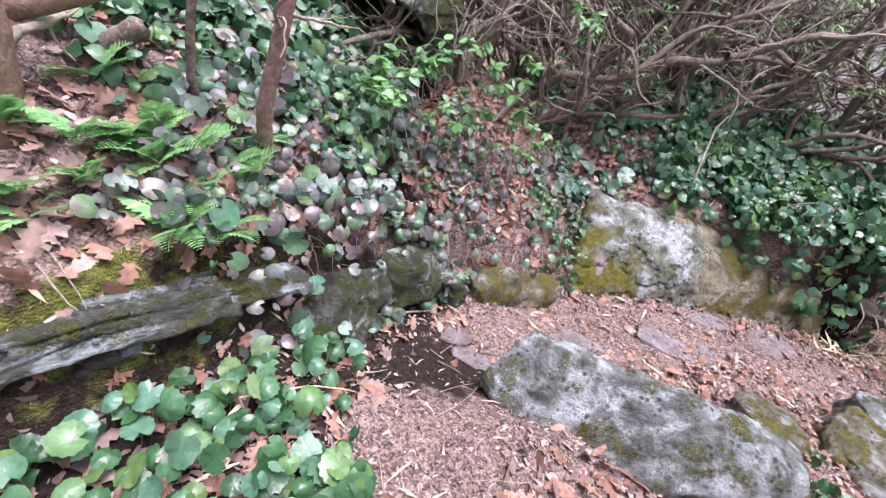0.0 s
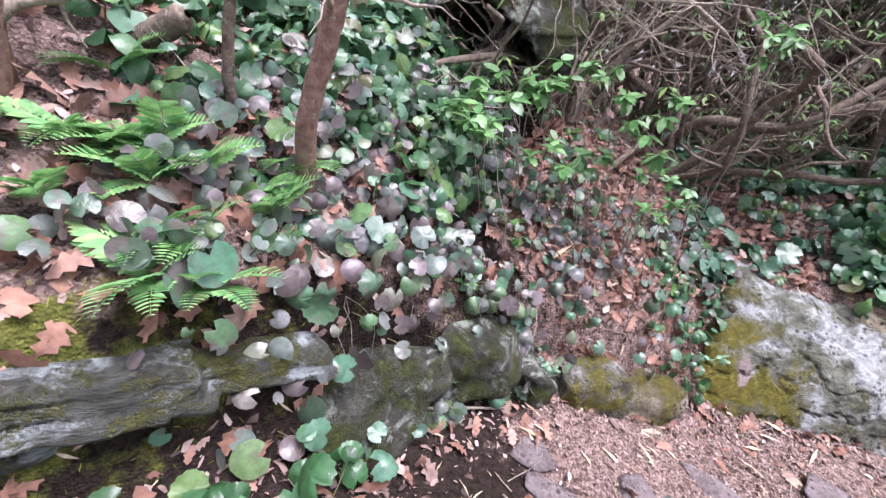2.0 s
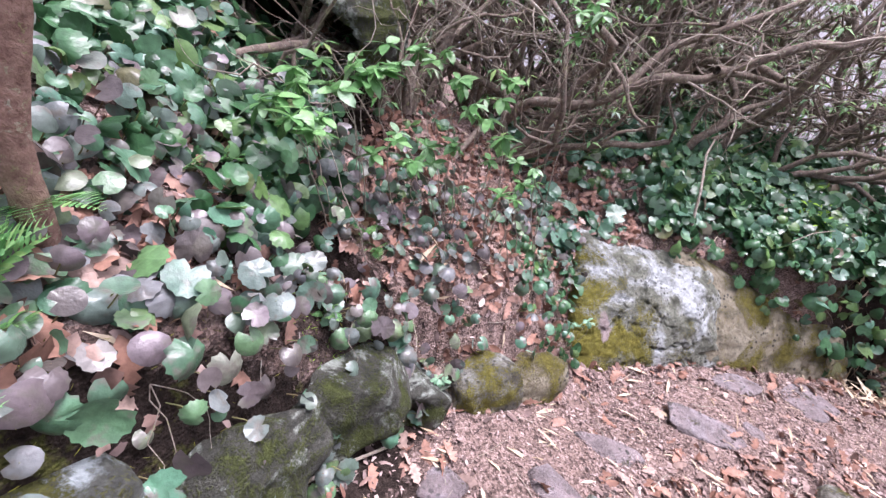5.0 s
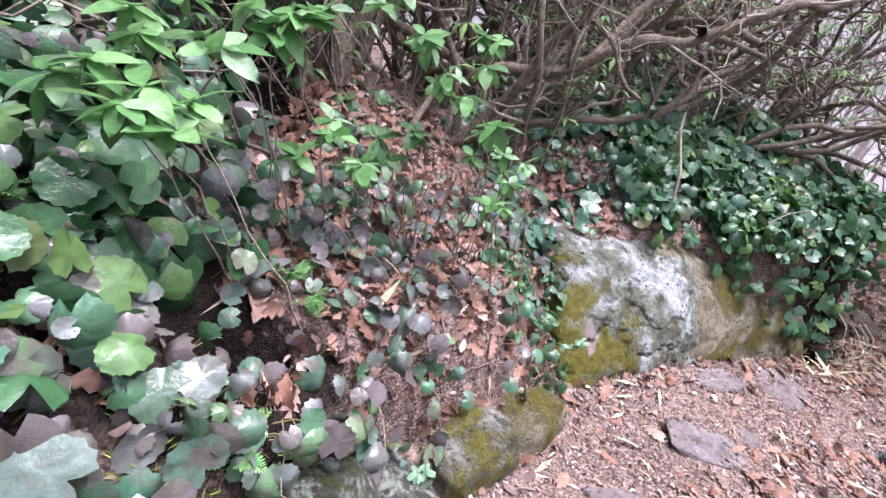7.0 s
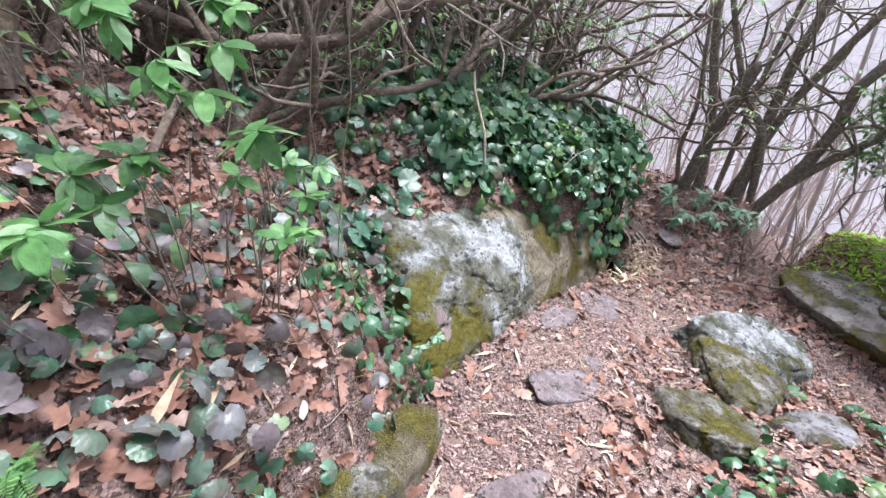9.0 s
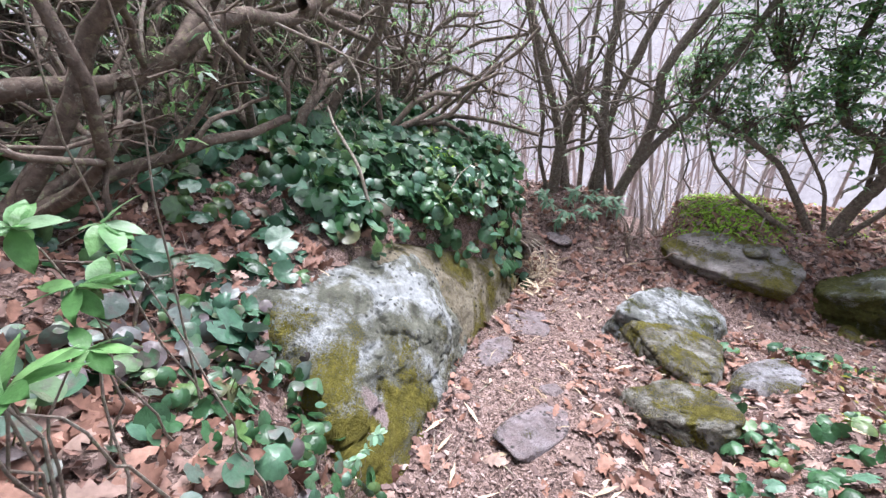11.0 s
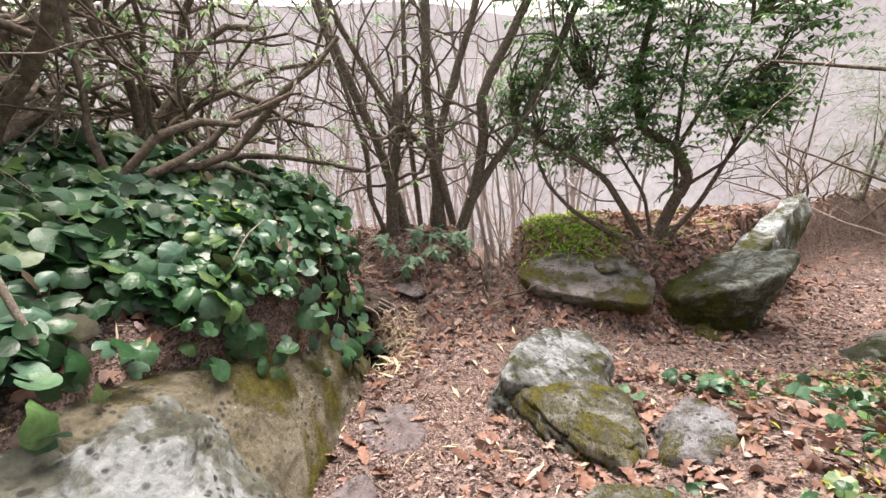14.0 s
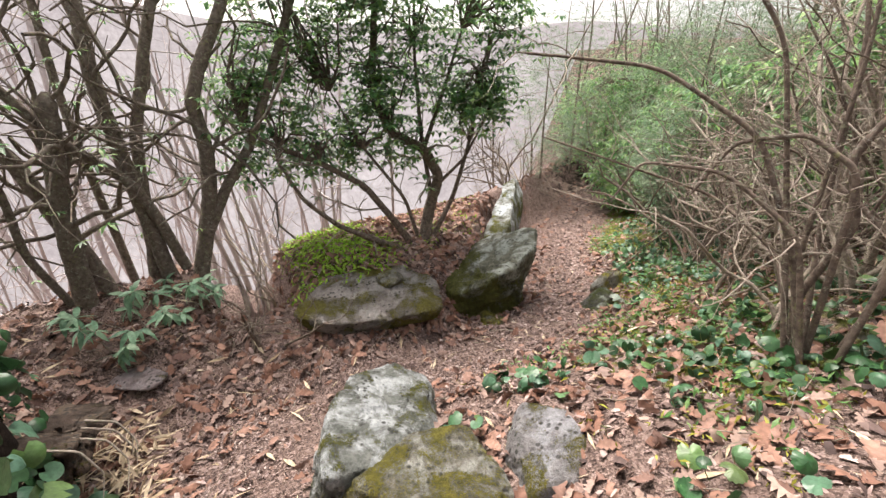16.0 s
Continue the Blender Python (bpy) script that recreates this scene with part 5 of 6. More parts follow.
def trunk_tree(name, label, limbs, bark, twigs, seed, category="tree", twig_len=0.35, leaf=None, sides=9):
    """limbs: (points, r0, r1); twigs: how many side shoots on each limb."""
    rng = np.random.default_rng(seed)
    base = tagged(empty(name, limbs[0][0][0]), label, category)
    out = {}
    tips = []
    for k, (pts, r0, r1) in enumerate(limbs):
        line = through_points(pts, r0, r1, rng, max(14, len(pts) * 8), r0 * 0.03)
        line[1][-1] *= 0.3
        v, f = tubes([line], sides)
        child(mesh_object("trunk" if k == 0 else "limb", v, f, bark), base)
        for _ in range(twigs):
            i = rng.integers(len(line[0]) // 4, len(line[0]))
            d = line[0][i] - line[0][i - 1]
            d = d / np.linalg.norm(d) * 0.5 + rng.normal(0, 0.7, 3) + np.array([0, 0, 0.2])
            grow(rng, line[0][i], d, twig_len * rng.uniform(0.6, 1.5), max(line[1][i] * 0.3, 0.003), 1, out, 0.28, 0.02, 3, 0.8, 0.6, 0.5)
    lines = [l for lv in out.values() for l in lv]
    if lines:
        v, f = tubes(lines, 5)
        tagged(child(mesh_object("twigs", v, f, TWIG if bark is not BARK_GREY else BARK_GREY), base), kind="stuff")
    if leaf:
        mat, per, size = leaf
        ends = np.array([l[0][-1] for l in out.get(0, [])])
        V, F, b = [], [], 0
        for e in ends[:per]:
            v, f = whorl_arrays(rng, 6, size, SLIM_LITE)
            V.append(v + e)
            F.append(f + b)
            b += len(v)
        if V:
            tagged(child(mesh_object("leaves", np.concatenate(V), np.concatenate(F), mat), base), kind="stuff")
    return base


trunk_tree("rhododendron_tree", "slim leaning reddish-brown trunk flecked with lichen", [([(-0.86, 1.68, 0.62), (-0.76, 1.62, 0.95), (-0.63, 1.62, 1.22), (-0.51, 1.62, 1.48), (-0.44, 1.66, 1.75), (-0.30, 1.8, 2.6), (-0.1, 2.2, 3.4)], 0.033, 0.022)],
           BARK_RED, 4, 201)
trunk_tree("rhododendron_tree", "thin crooked lichen-covered stem on the bank", [([(-1.10, 1.80, 0.8), (-1.06, 1.68, 1.0), (-1.0, 1.68, 1.2), (-0.90, 1.70, 1.45), (-0.85, 1.78, 1.8), (-0.9, 2.0, 2.5)], 0.02, 0.012)], BARK_BROWN, 7, 202)
trunk_tree("rhododendron_tree", "thick reddish trunk with a long arching limb", [([(-1.62, 1.36, 0.85), (-1.45, 1.32, 1.15), (-1.36, 1.35, 1.5), (-1.30, 1.42, 2.0), (-1.5, 1.7, 3.2)], 0.075, 0.055),
           ([(-1.42, 1.45, 1.30), (-1.1, 1.55, 1.36), (-0.86, 1.56, 1.50), (-0.72, 1.62, 1.64), (-0.45, 1.9, 1.74), (-0.2, 2.4, 1.85)], 0.036, 0.022)], BARK_RED, 5, 203)
trunk_tree("fallen_branch", "mossy log leaning on the upper bank", [([(-1.75, 1.75, 1.15), (-1.45, 1.72, 1.12), (-1.2, 1.75, 1.22)], 0.05, 0.04)], BARK_BROWN, 0, 204, "branch")
trunk_tree("fallen_branch", "bare brown stick lying on the fern bank", [([(-1.45, 1.36, 1.0), (-1.22, 1.18, 0.84), (-1.12, 1.1, 0.80)], 0.012, 0.008)], BARK_BROWN, 0, 205, "branch")
trunk_tree("fallen_branch", "bare brown stick lying on the fern bank", [([(-1.62, 1.22, 1.02), (-1.35, 1.3, 0.98), (-1.2, 1.36, 0.96)], 0.018, 0.012)], BARK_BROWN, 0, 206, "branch")
trunk_tree("root", "pale bare root along the foot of the bank", [([(-0.62, 1.50, -0.14), (-0.4, 1.68, -0.22), (-0.12, 1.92, -0.42), (0.02, 2.02, -0.50)], 0.008, 0.005)], TWIG, 0, 207, "root")
for k, (x, y, z) in enumerate(((3.86, 2.74, -1.32), (4.02, 2.72, -1.36), (3.72, 2.80, -1.22), (4.14, 2.76, -1.42), (3.94, 2.72, -1.34))):
    trunk_tree("root", "thin brown root hanging before a dark burrow", [([(x, y + 0.12, z + 0.05), (x - 0.03, y, z), (x - 0.08, y - 0.06, z - 0.12), (x - 0.2 + 0.03 * k, y - 0.04, z - 0.2)], 0.007, 0.002)], TWIG, 0, 230 + k, "root")
trunk_tree("fallen_branch", "thin pale bent stem over the galax mound", [([(2.05, 3.32, -0.25), (2.1, 3.4, 0.0), (2.3, 3.7, 0.16), (2.5, 3.9, 0.22)], 0.011, 0.007)], TWIG, 1, 208, "branch")
trunk_tree("fallen_branch", "pale bent twig standing in the galax", [([(2.75, 3.2, -0.55), (2.72, 3.15, -0.35), (2.85, 3.12, -0.26), (3.0, 3.1, -0.24)], 0.006, 0.003)], TWIG, 0, 209, "branch")
trunk_tree("fallen_branch", "bent dry stem among large galax leaves", [([(-0.72, 0.82, 0.22), (-0.52, 0.92, 0.16), (-0.40, 0.95, 0.1), (-0.36, 1.0, 0.0)], 0.004, 0.002), ([(-0.72, 0.82, 0.22), (-0.7, 0.78, 0.0)], 0.003, 0.002)], STRAW, 0, 210, "branch")
trunk_tree("fallen_branch", "pale lichen-grey branch lying among oak leaves", [([(1.75, 0.45, -0.80), (1.95, 0.55, -0.84), (2.2, 0.62, -0.93)], 0.016, 0.008)], TWIG, 2, 211, "branch", 0.25)

# ---- thicket on the crest ----


def thicket(label, x, y, limbs, ways, length, seed, r=0.03, leaf_share=0.2, lift=0.03, depth=3, bark=BARK_BROWN, kids=4, z=None, leafmat=LAUREL, bend=0.34):
    rng = np.random.default_rng(seed)
    z = float(gz(np.array([x]), np.array([y]))[0]) - 0.03 if z is None else z
    base = tagged(empty("rhododendron", (x, y, z)), label, "shrub", group="rhododendron thicket")
    fine = {}
    for k in range(limbs):
        out = {}
        way = np.array(ways[k % len(ways)]) + rng.normal(0, 0.22, 3)
        grow(rng, (x + rng.normal(0, 0.06), y + rng.normal(0, 0.06), z), way, length * rng.uniform(0.75, 1.2), r * rng.uniform(0.7, 1.3), depth, out, bend, lift, kids, 0.75, 0.6, 0.55)
        if seed < 400:
            for dd in out:
                out[dd] = [q for q in out[dd] if np.min(trail_distance(q[0][:, 0], q[0][:, 1])) > 0.8 or q[0][:, 2].min() > 1.75]
            if not out[depth]:
                continue
        for line in out[depth] + out[depth - 1]:
            v, f = tubes([line], 7)
            child(mesh_object("limb" if line is out[depth][0] else "branch", v, f, bark), base)
        for dd in range(depth - 1):
            fine.setdefault(dd, []).extend(out[dd])
    v, f = tubes([(l[0][::1 if len(l[0]) < 7 else 2], l[1][::1 if len(l[0]) < 7 else 2]) for dd in fine for l in fine[dd]], 3)
    tagged(child(mesh_object("twigs", v, f, TWIG if seed % 3 == 1 else bark), base), kind="stuff")
    V, F, b = [], [], 0
    for l in fine[0]:
        if rng.random() < leaf_share:
            v, f = whorl_arrays(rng, 5, 0.075, SLIM_LITE)
            V.append(v + l[0][-1])
            F.append(f + b)
            b += len(v)
    if V:
        tagged(child(mesh_object("leaves", np.concatenate(V), np.concatenate(F), leafmat), base), kind="stuff")
    return base


SIDE = [(0.9, 0.1, 0.45), (0.8, -0.35, 0.5), (0.6, 0.3, 0.8), (1.0, 0.0, 0.15), (0.4, -0.2, 1.0), (0.9, -0.2, 0.3), (-0.4, 0.2, 0.9)]
UP = [(0.3, 0, 1), (-0.3, -0.1, 1), (0.5, -0.3, 0.8), (0, 0.3, 1), (0.7, 0.1, 0.6), (-0.5, 0.1, 0.7)]
thicket("dense tangle of bare brown rhododendron branches", -0.1, 3.7, 7, UP, 1.5, 301, 0.034)
thicket("dense tangle of bare brown rhododendron branches", 0.7, 4.1, 6, SIDE, 1.7, 302, 0.034)
thicket("dense tangle of bare brown rhododendron branches", 1.4, 4.5, 6, SIDE, 1.8, 303, 0.036)
thicket("rhododendron with heavy dark limbs spreading over the mound", 2.35, 4.25, 9, SIDE + [(-0.6, -0.2, 0.5), (1, -0.3, 0.2)], 1.9, 304, 0.036)
thicket("rhododendron with dark crooked level limbs over the mound", 3.0, 3.95, 7, [(1.0, -0.1, 0.3), (0.9, -0.35, 0.2), (1.0, 0.1, 0.5), (0.7, -0.3, 0.6)], 1.5, 317, 0.03)
thicket("rhododendron with dark crooked level limbs over the mound", 3.7, 4.2, 6, [(1.0, -0.2, 0.4), (0.6, -0.35, 0.5), (0.5, 0.1, 0.8), (-0.5, -0.3, 0.6)], 1.5, 318, 0.03, 0.3)
thicket("dense tangle of bare brown rhododendron branches", 3.3, 4.9, 6, SIDE, 1.7, 305, 0.036)
thicket("dense tangle of bare brown rhododendron branches", 0.2, 5.2, 6, UP, 2.0, 306, 0.034, 0.25)
thicket("dense tangle of bare brown rhododendron branches", 1.8, 5.6, 6, UP, 2.1, 307, 0.034, 0.25)
thicket("dense tangle of bare brown rhododendron branches", -1.2, 4.6, 8, UP, 2.0, 309, 0.034, 0.25)
thicket("dense tangle of bare brown rhododendron branches", -0.7, 3.35, 6, [(0.6, -0.3, 0.7), (-0.5, -0.2, 0.9), (0.9, -0.2, 0.4), (0.1, -0.3, 1)], 1.0, 310, 0.026, 0.0)
thicket("dense tangle of bare brown rhododendron branches", -2.2, 3.2, 7, UP, 1.8, 311, 0.034, 0.1)
thicket("rhododendron with crooked bare limbs over the valley", 4.3, 4.4, 7, [(0.6, -0.3, 0.7), (0.8, 0.1, 0.5), (-0.2, -0.3, 0.8), (0.2, 0.3, 1)], 1.6, 312, 0.036, 0.3)
thicket("leafy rhododendron behind the thicket", 0.9, 7.2, 8, UP, 2.6, 313, 0.035, 0.5)
thicket("leafy rhododendron behind the thicket", 3.0, 7.8, 8, UP, 2.6, 314, 0.035, 0.5)
thicket("leafy rhododendron behind the thicket", -1.6, 6.4, 8, UP, 2.4, 315, 0.035, 0.4)

for k, (x, y, n, ln, share) in enumerate(((2.6, 5.2, 5, 2.7, 0.45), (1.0, 5.9, 5, 3.0, 0.5), (2.4, 6.8, 7, 3.3, 0.7), (4.2, 7.4, 7, 3.3, 0.7), (-0.4, 6.2, 6, 3.2, 0.6),
                                         (0.1, 4.4, 5, 2.3, 0.25), (-1.5, 5.4, 6, 2.6, 0.5), (3.4, 8.6, 7, 3.8, 0.5), (1.2, 8.4, 7, 3.8, 0.5), (3.6, 5.7, 6, 2.8, 0.6), (4.5, 6.4, 6, 2.8, 0.6), (3.0, 6.4, 7, 3.2, 0.6), (2.0, 7.6, 7, 3.4, 0.6), (5.2, 7.6, 6, 3.2, 0.6))):
    thicket("tall crooked rhododendron with bare limbs and sparse leaves", x, y, n, UP + SIDE[:3], ln, 330 + k, 0.036, share, 0.02, 3, BARK_BROWN, 4, None, MIDLEAF)
for k, (x, y, n, ln) in enumerate(((1.6, 4.9, 6, 3.4), (3.0, 5.6, 6, 3.6), (2.3, 6.0, 6, 4.0), (0.6, 4.9, 5, 3.4))):
    thicket("tall crooked rhododendron with bare limbs and sparse leaves", x, y, n, UP, ln, 350 + k, 0.034, 0.6, 0.03, 3, BARK_BROWN, 4, None, MIDLEAF)
trunk_tree("rhododendron_tree", "heavy crooked limb sweeping level over the galax mound", [([(0.75, 4.3, 0.25), (0.95, 4.0, 0.55), (1.35, 3.85, 0.52), (1.7, 3.6, 0.75), (2.1, 3.7, 0.7), (2.6, 3.45, 0.95), (3.0, 3.6, 0.9), (3.4, 3.4, 1.1), (4.1, 3.5, 1.2)], 0.04, 0.02),
           ([(1.5, 3.75, 0.62), (1.9, 3.9, 0.9), (2.5, 3.8, 1.1), (3.2, 3.9, 1.3)], 0.03, 0.015), ([(2.1, 3.6, 0.78), (2.6, 3.9, 0.7), (3.2, 4.0, 0.55), (3.8, 3.95, 0.4)], 0.028, 0.014)], BARK_BROWN, 9, 221, "tree", 0.7)
trunk_tree("rhododendron_tree", "bare pale crooked branch hanging before the cave", [([(-0.1, 2.5, 2.2), (0.02, 2.55, 1.8), (0.2, 2.65, 1.5), (0.33, 2.72, 1.3), (0.6, 2.8, 1.12)], 0.02, 0.008),
           ([(0.2, 2.65, 1.5), (0.5, 2.6, 1.42), (0.8, 2.6, 1.34)], 0.008, 0.003), ([(-0.7, 2.9, 1.3), (-0.3, 2.85, 1.3), (0.1, 2.75, 1.27), (0.5, 2.7, 1.24)], 0.01, 0.005)], TWIG, 12, 222, "tree", 0.5)

# ---- trees at the valley edge ----
STEMS = [([(5.65, 2.84, -1.5), (5.66, 2.88, -1.2), (5.66, 3.0, -0.68), (5.65, 3.1, -0.3), (5.62, 3.25, 0.1), (5.6, 3.5, 0.9), (5.6, 3.7, 1.8)], 0.07, 0.035),
         ([(5.55, 3.0, -1.5), (5.52, 2.95, -0.9), (5.5, 2.9, -0.5), (5.48, 2.78, 0.15)], 0.075, 0.06),
         ([(5.7, 2.42, -1.5), (5.68, 2.45, -1.1), (5.66, 2.51, -0.33), (5.66, 2.54, 0.2), (5.64, 2.5, 0.75), (5.64, 2.5, 1.3), (5.7, 2.6, 2.6)], 0.065, 0.035),
         ([(5.78, 2.56, -1.5), (5.74, 2.48, -0.9), (5.72, 2.4, -0.2), (5.72, 2.2, 0.4), (5.7, 2.05, 0.8), (5.72, 1.9, 1.5), (5.8, 1.8, 2.6)], 0.05, 0.028),
         ([(5.65, 2.28, -1.6), (5.66, 2.12, -1.1), (5.66, 2.0, -0.7), (5.65, 1.95, -0.3), (5.66, 1.98, 0.05), (5.66, 1.85, 0.35), (5.66, 1.7, 0.6), (5.7, 1.45, 1.1), (5.8, 1.2, 2.2)], 0.068, 0.035),
         ([(5.66, 2.12, -1.1), (5.66, 1.85, -0.62), (5.66, 1.62, -0.32), (5.66, 1.3, 0.37), (5.68, 1.02, 1.02), (5.8, 0.7, 2.0)], 0.048, 0.026),
         ([(5.68, 2.3, -1.3), (5.62, 2.4, -0.8), (5.58, 2.5, -0.5), (5.56, 2.83, -0.14), (5.52, 3.05, 0.25), (5.4, 3.3, 0.8), (5.3, 3.5, 1.6)], 0.045, 0.024),
         ([(5.9, 2.7, -1.5), (6.0, 2.8, 0), (6.05, 2.75, 1.2), (6.1, 2.7, 2.6)], 0.035, 0.018),
         ([(5.6, 3.05, -1.5), (5.5, 3.2, -0.9), (5.4, 3.15, -0.4), (5.35, 3.3, 0.3), (5.2, 3.5, 1.2)], 0.03, 0.015)]
trunk_tree("multi_stem_tree", "tree with many lichen-grey stems rising from one base", STEMS, BARK_GREY, 14, 401, "tree", 0.85, (LAUREL, 170, 0.055))


def leafy_tree(name, label, limbs, centre, size, clumps, per, mat, leaf, seed, shapes=SLIM_LITE, bark=BARK_BROWN, twigs=6, arms=0.25, lobes=()):
    """A small evergreen: crooked limbs and a crown of many leaf whorls with gaps."""
    base = trunk_tree(name, label, limbs, bark, twigs, seed, "tree", 0.5)
    rng = np.random.default_rng(seed + 1)
    u = rng.normal(0, 1, (clumps * 2, 3))
    u /= np.linalg.norm(u, axis=1, keepdims=True)
    c = u * rng.uniform(0.35, 1.0, (len(u), 1)) ** 0.6 * np.array(size)
    if lobes:
        mid = np.array([q[:3] for q in lobes])[np.arange(len(u)) % len(lobes)]
        rad = np.array([q[3:] for q in lobes])[np.arange(len(u)) % len(lobes)]
        c = u * rng.uniform(0.0, 1.05, (len(u), 1)) ** 0.6 * rad + mid - np.array(centre)
    gap = fbm(c + seed, 1.6, 3)
    c = c[np.argsort(-gap * (0.25 if lobes else 1) - rng.normal(0, 0.5, len(gap)))][:clumps] + np.array(centre)
    V, F, b = [], [], 0
    lines = []
    for k in c:
        for _ in range(per):
            v, f = whorl_arrays(rng, rng.integers(4, 8), leaf, shapes)
            V.append(v + k + rng.normal(0, 0.13 if lobes else 0.09, 3))
            F.append(f + b)
            b += len(v)
        if rng.random() < arms:
            ends = np.array([p for lim in limbs for p in lim[0][2:]])
            src = ends[np.argmin(np.linalg.norm(ends - k, axis=1) + rng.uniform(0, 0.4, len(ends)))]
            t = np.linspace(0, 1, 6)[:, None]
            pts = np.array(src) * (1 - t) + k * t + rng.normal(0, 0.05, (6, 3)) * np.sin(t * 3.14) + np.array([0, 0, 0.15]) * np.sin(t * 3.14)
            lines.append((pts, np.linspace(0.012, 0.004, 6)))
    tagged(child(mesh_object("crown", np.concatenate(V), np.concatenate(F), mat), base), kind="stuff")
    if not lines:
        return base
    v, f = tubes(lines, 5)
    tagged(child(mesh_object("branches", v, f, bark), base), kind="stuff")
    return base


def laurel_lobes():
    """Flat overlapping sprays that make one wide loose crown."""
    rng = np.random.default_rng(77)
    lobes = []
    for row, z in enumerate((-0.34, -0.05, 0.25, 0.58, 0.95, 1.35)):
        for u in np.linspace(0, 1, 6) + rng.uniform(-0.08, 0.08, 6):
            if row == 0 and u > 0.62:
                continue
            x, y = 5.95 - 0.8 * u + rng.normal(0, 0.14), 1.5 - 2.05 * u + rng.normal(0, 0.06)
            lobes.append((x, y, z + rng.normal(0, 0.06), rng.uniform(0.26, 0.4), rng.uniform(0.22, 0.34), rng.uniform(0.08, 0.15)))
    return lobes


leafy_tree("laurel_tree", "small evergreen laurel with a crooked trunk and wide loose crown",
           [([(5.2, 0.22, -1.5), (5.26, 0.1, -1.05), (5.25, -0.02, -0.72), (5.35, 0.1, -0.45), (5.5, 0.4, -0.28), (5.6, 0.5, 0.1), (5.65, 0.4, 0.8)], 0.065, 0.03),
            ([(5.2, 0.25, -1.5), (5.25, 0.5, -1.1), (5.35, 0.75, -0.72), (5.5, 1.1, -0.5), (5.6, 1.4, -0.35), (5.7, 1.65, -0.2)], 0.04, 0.015),
            ([(5.2, 0.25, -1.5), (5.2, 0.75, -1.22), (5.3, 1.05, -1.05), (5.4, 1.3, -0.8), (5.5, 1.45, -0.45)], 0.034, 0.012),
            ([(5.2, 0.2, -1.5), (5.2, -0.15, -0.95), (5.2, -0.35, -0.4), (5.2, -0.45, 0.2)], 0.03, 0.012),
            ([(5.22, 0.2, -1.5), (5.3, 0.35, -0.9), (5.4, 0.7, -0.4), (5.6, 0.9, 0.1)], 0.022, 0.008),
            ([(5.25, 0.0, -0.8), (5.2, -0.3, -0.55), (5.1, -0.5, -0.1)], 0.02, 0.008),
            ([(5.3, 0.05, -0.9), (5.4, 0.1, -0.3), (5.5, 0.1, 0.5), (5.6, 0.0, 1.3)], 0.024, 0.01),
            ([(5.35, 0.1, -0.45), (5.35, -0.1, 0.0), (5.3, -0.3, 0.6)], 0.024, 0.01)],
           (5.55, 0.5, 0.4), (1.0, 1.5, 0.95), 1250, 3, LAUREL, 0.08, 411, LAUREL_SHAPES, arms=0.2, twigs=9, lobes=laurel_lobes())


# ---- shrubs and woods beyond the path ----
def bare_shrub(label, x, y, stems, length, seed, bark=BARK_BROWN, ways=UP, r=0.02, depth=2, kids=5):
    return thicket(label, x, y, stems, ways, length, seed, r, 0.0, 0.01, depth, bark, kids, bend=0.2)


trunk_tree("bare_shrub", "bare multi-stemmed shrub with pale arching branches beside the path", [
    ([(2.12, 0.10, -0.95), (2.24, 0.1, -0.6), (2.16, 0.04, -0.25), (2.25, 0.06, 0.0), (2.14, -0.04, 0.3), (2.24, -0.02, 0.6), (2.2, -0.1, 1.2)], 0.017, 0.010),
    ([(2.10, 0.14, -0.95), (2.28, 0.16, -0.4), (2.5, 0.2, 0.05), (2.87, 0.38, 0.3), (3.33, 0.77, 0.36)], 0.016, 0.006),
    ([(2.14, 0.06, -0.95), (2.19, 0.1, -0.05), (2.37, 0.15, 0.07), (2.57, 0.24, 0.02), (2.66, 0.32, -0.22)], 0.014, 0.005),
    ([(2.1, 0.16, -0.95), (2.27, 0.2, -0.3), (2.57, 0.26, -0.1), (2.86, 0.4, -0.09), (2.95, 0.45, -0.3)], 0.013, 0.004),
    ([(2.16, 0.08, -0.95), (2.4, -0.1, -0.5), (2.75, -0.1, -0.3), (3.0, 0.2, -0.18), (3.3, 0.6, -0.02)], 0.012, 0.004),
    ([(2.08, 0.05, -0.95), (2.0, -0.05, -0.3), (1.95, -0.1, 0.4), (1.95, -0.2, 1.2)], 0.013, 0.007),
    ([(2.15, 0.02, -0.95), (2.3, -0.1, -0.3), (2.38, -0.15, 0.4), (2.6, -0.2, 1.1)], 0.013, 0.007),
    ([(2.05, 0.1, -0.95), (2.02, 0.05, -0.4), (2.1, 0.0, 0.2), (2.05, -0.05, 0.9)], 0.014, 0.008),
    ([(2.18, 0.1, -0.95), (2.4, 0.05, -0.2), (2.55, 0.1, 0.4), (2.9, 0.3, 0.9)], 0.014, 0.006),
    ([(2.2, 0.04, -0.95), (2.3, 0.02, -0.4), (2.32, 0.0, 0.3), (2.42, -0.05, 1.0)], 0.012, 0.006)], BARK_BROWN, 9, 501, "shrub", 0.42)
bare_shrub("bare brown shrub with fine tangled twigs", 2.3, -0.25, 4, 0.9, 511, TWIG, UP + [(0.8, 0.3, 0.5)], 0.012, 3, 4)
bare_shrub("bare brown shrub with fine tangled twigs", 2.75, -0.75, 4, 0.9, 512, BARK_BROWN, UP + [(0.7, 0.3, 0.5)], 0.012, 3, 4)
bare_shrub("bare brown shrub with fine tangled twigs", 3.0, -1.45, 6, 1.1, 513, BARK_BROWN, UP, 0.013, 3, 4)
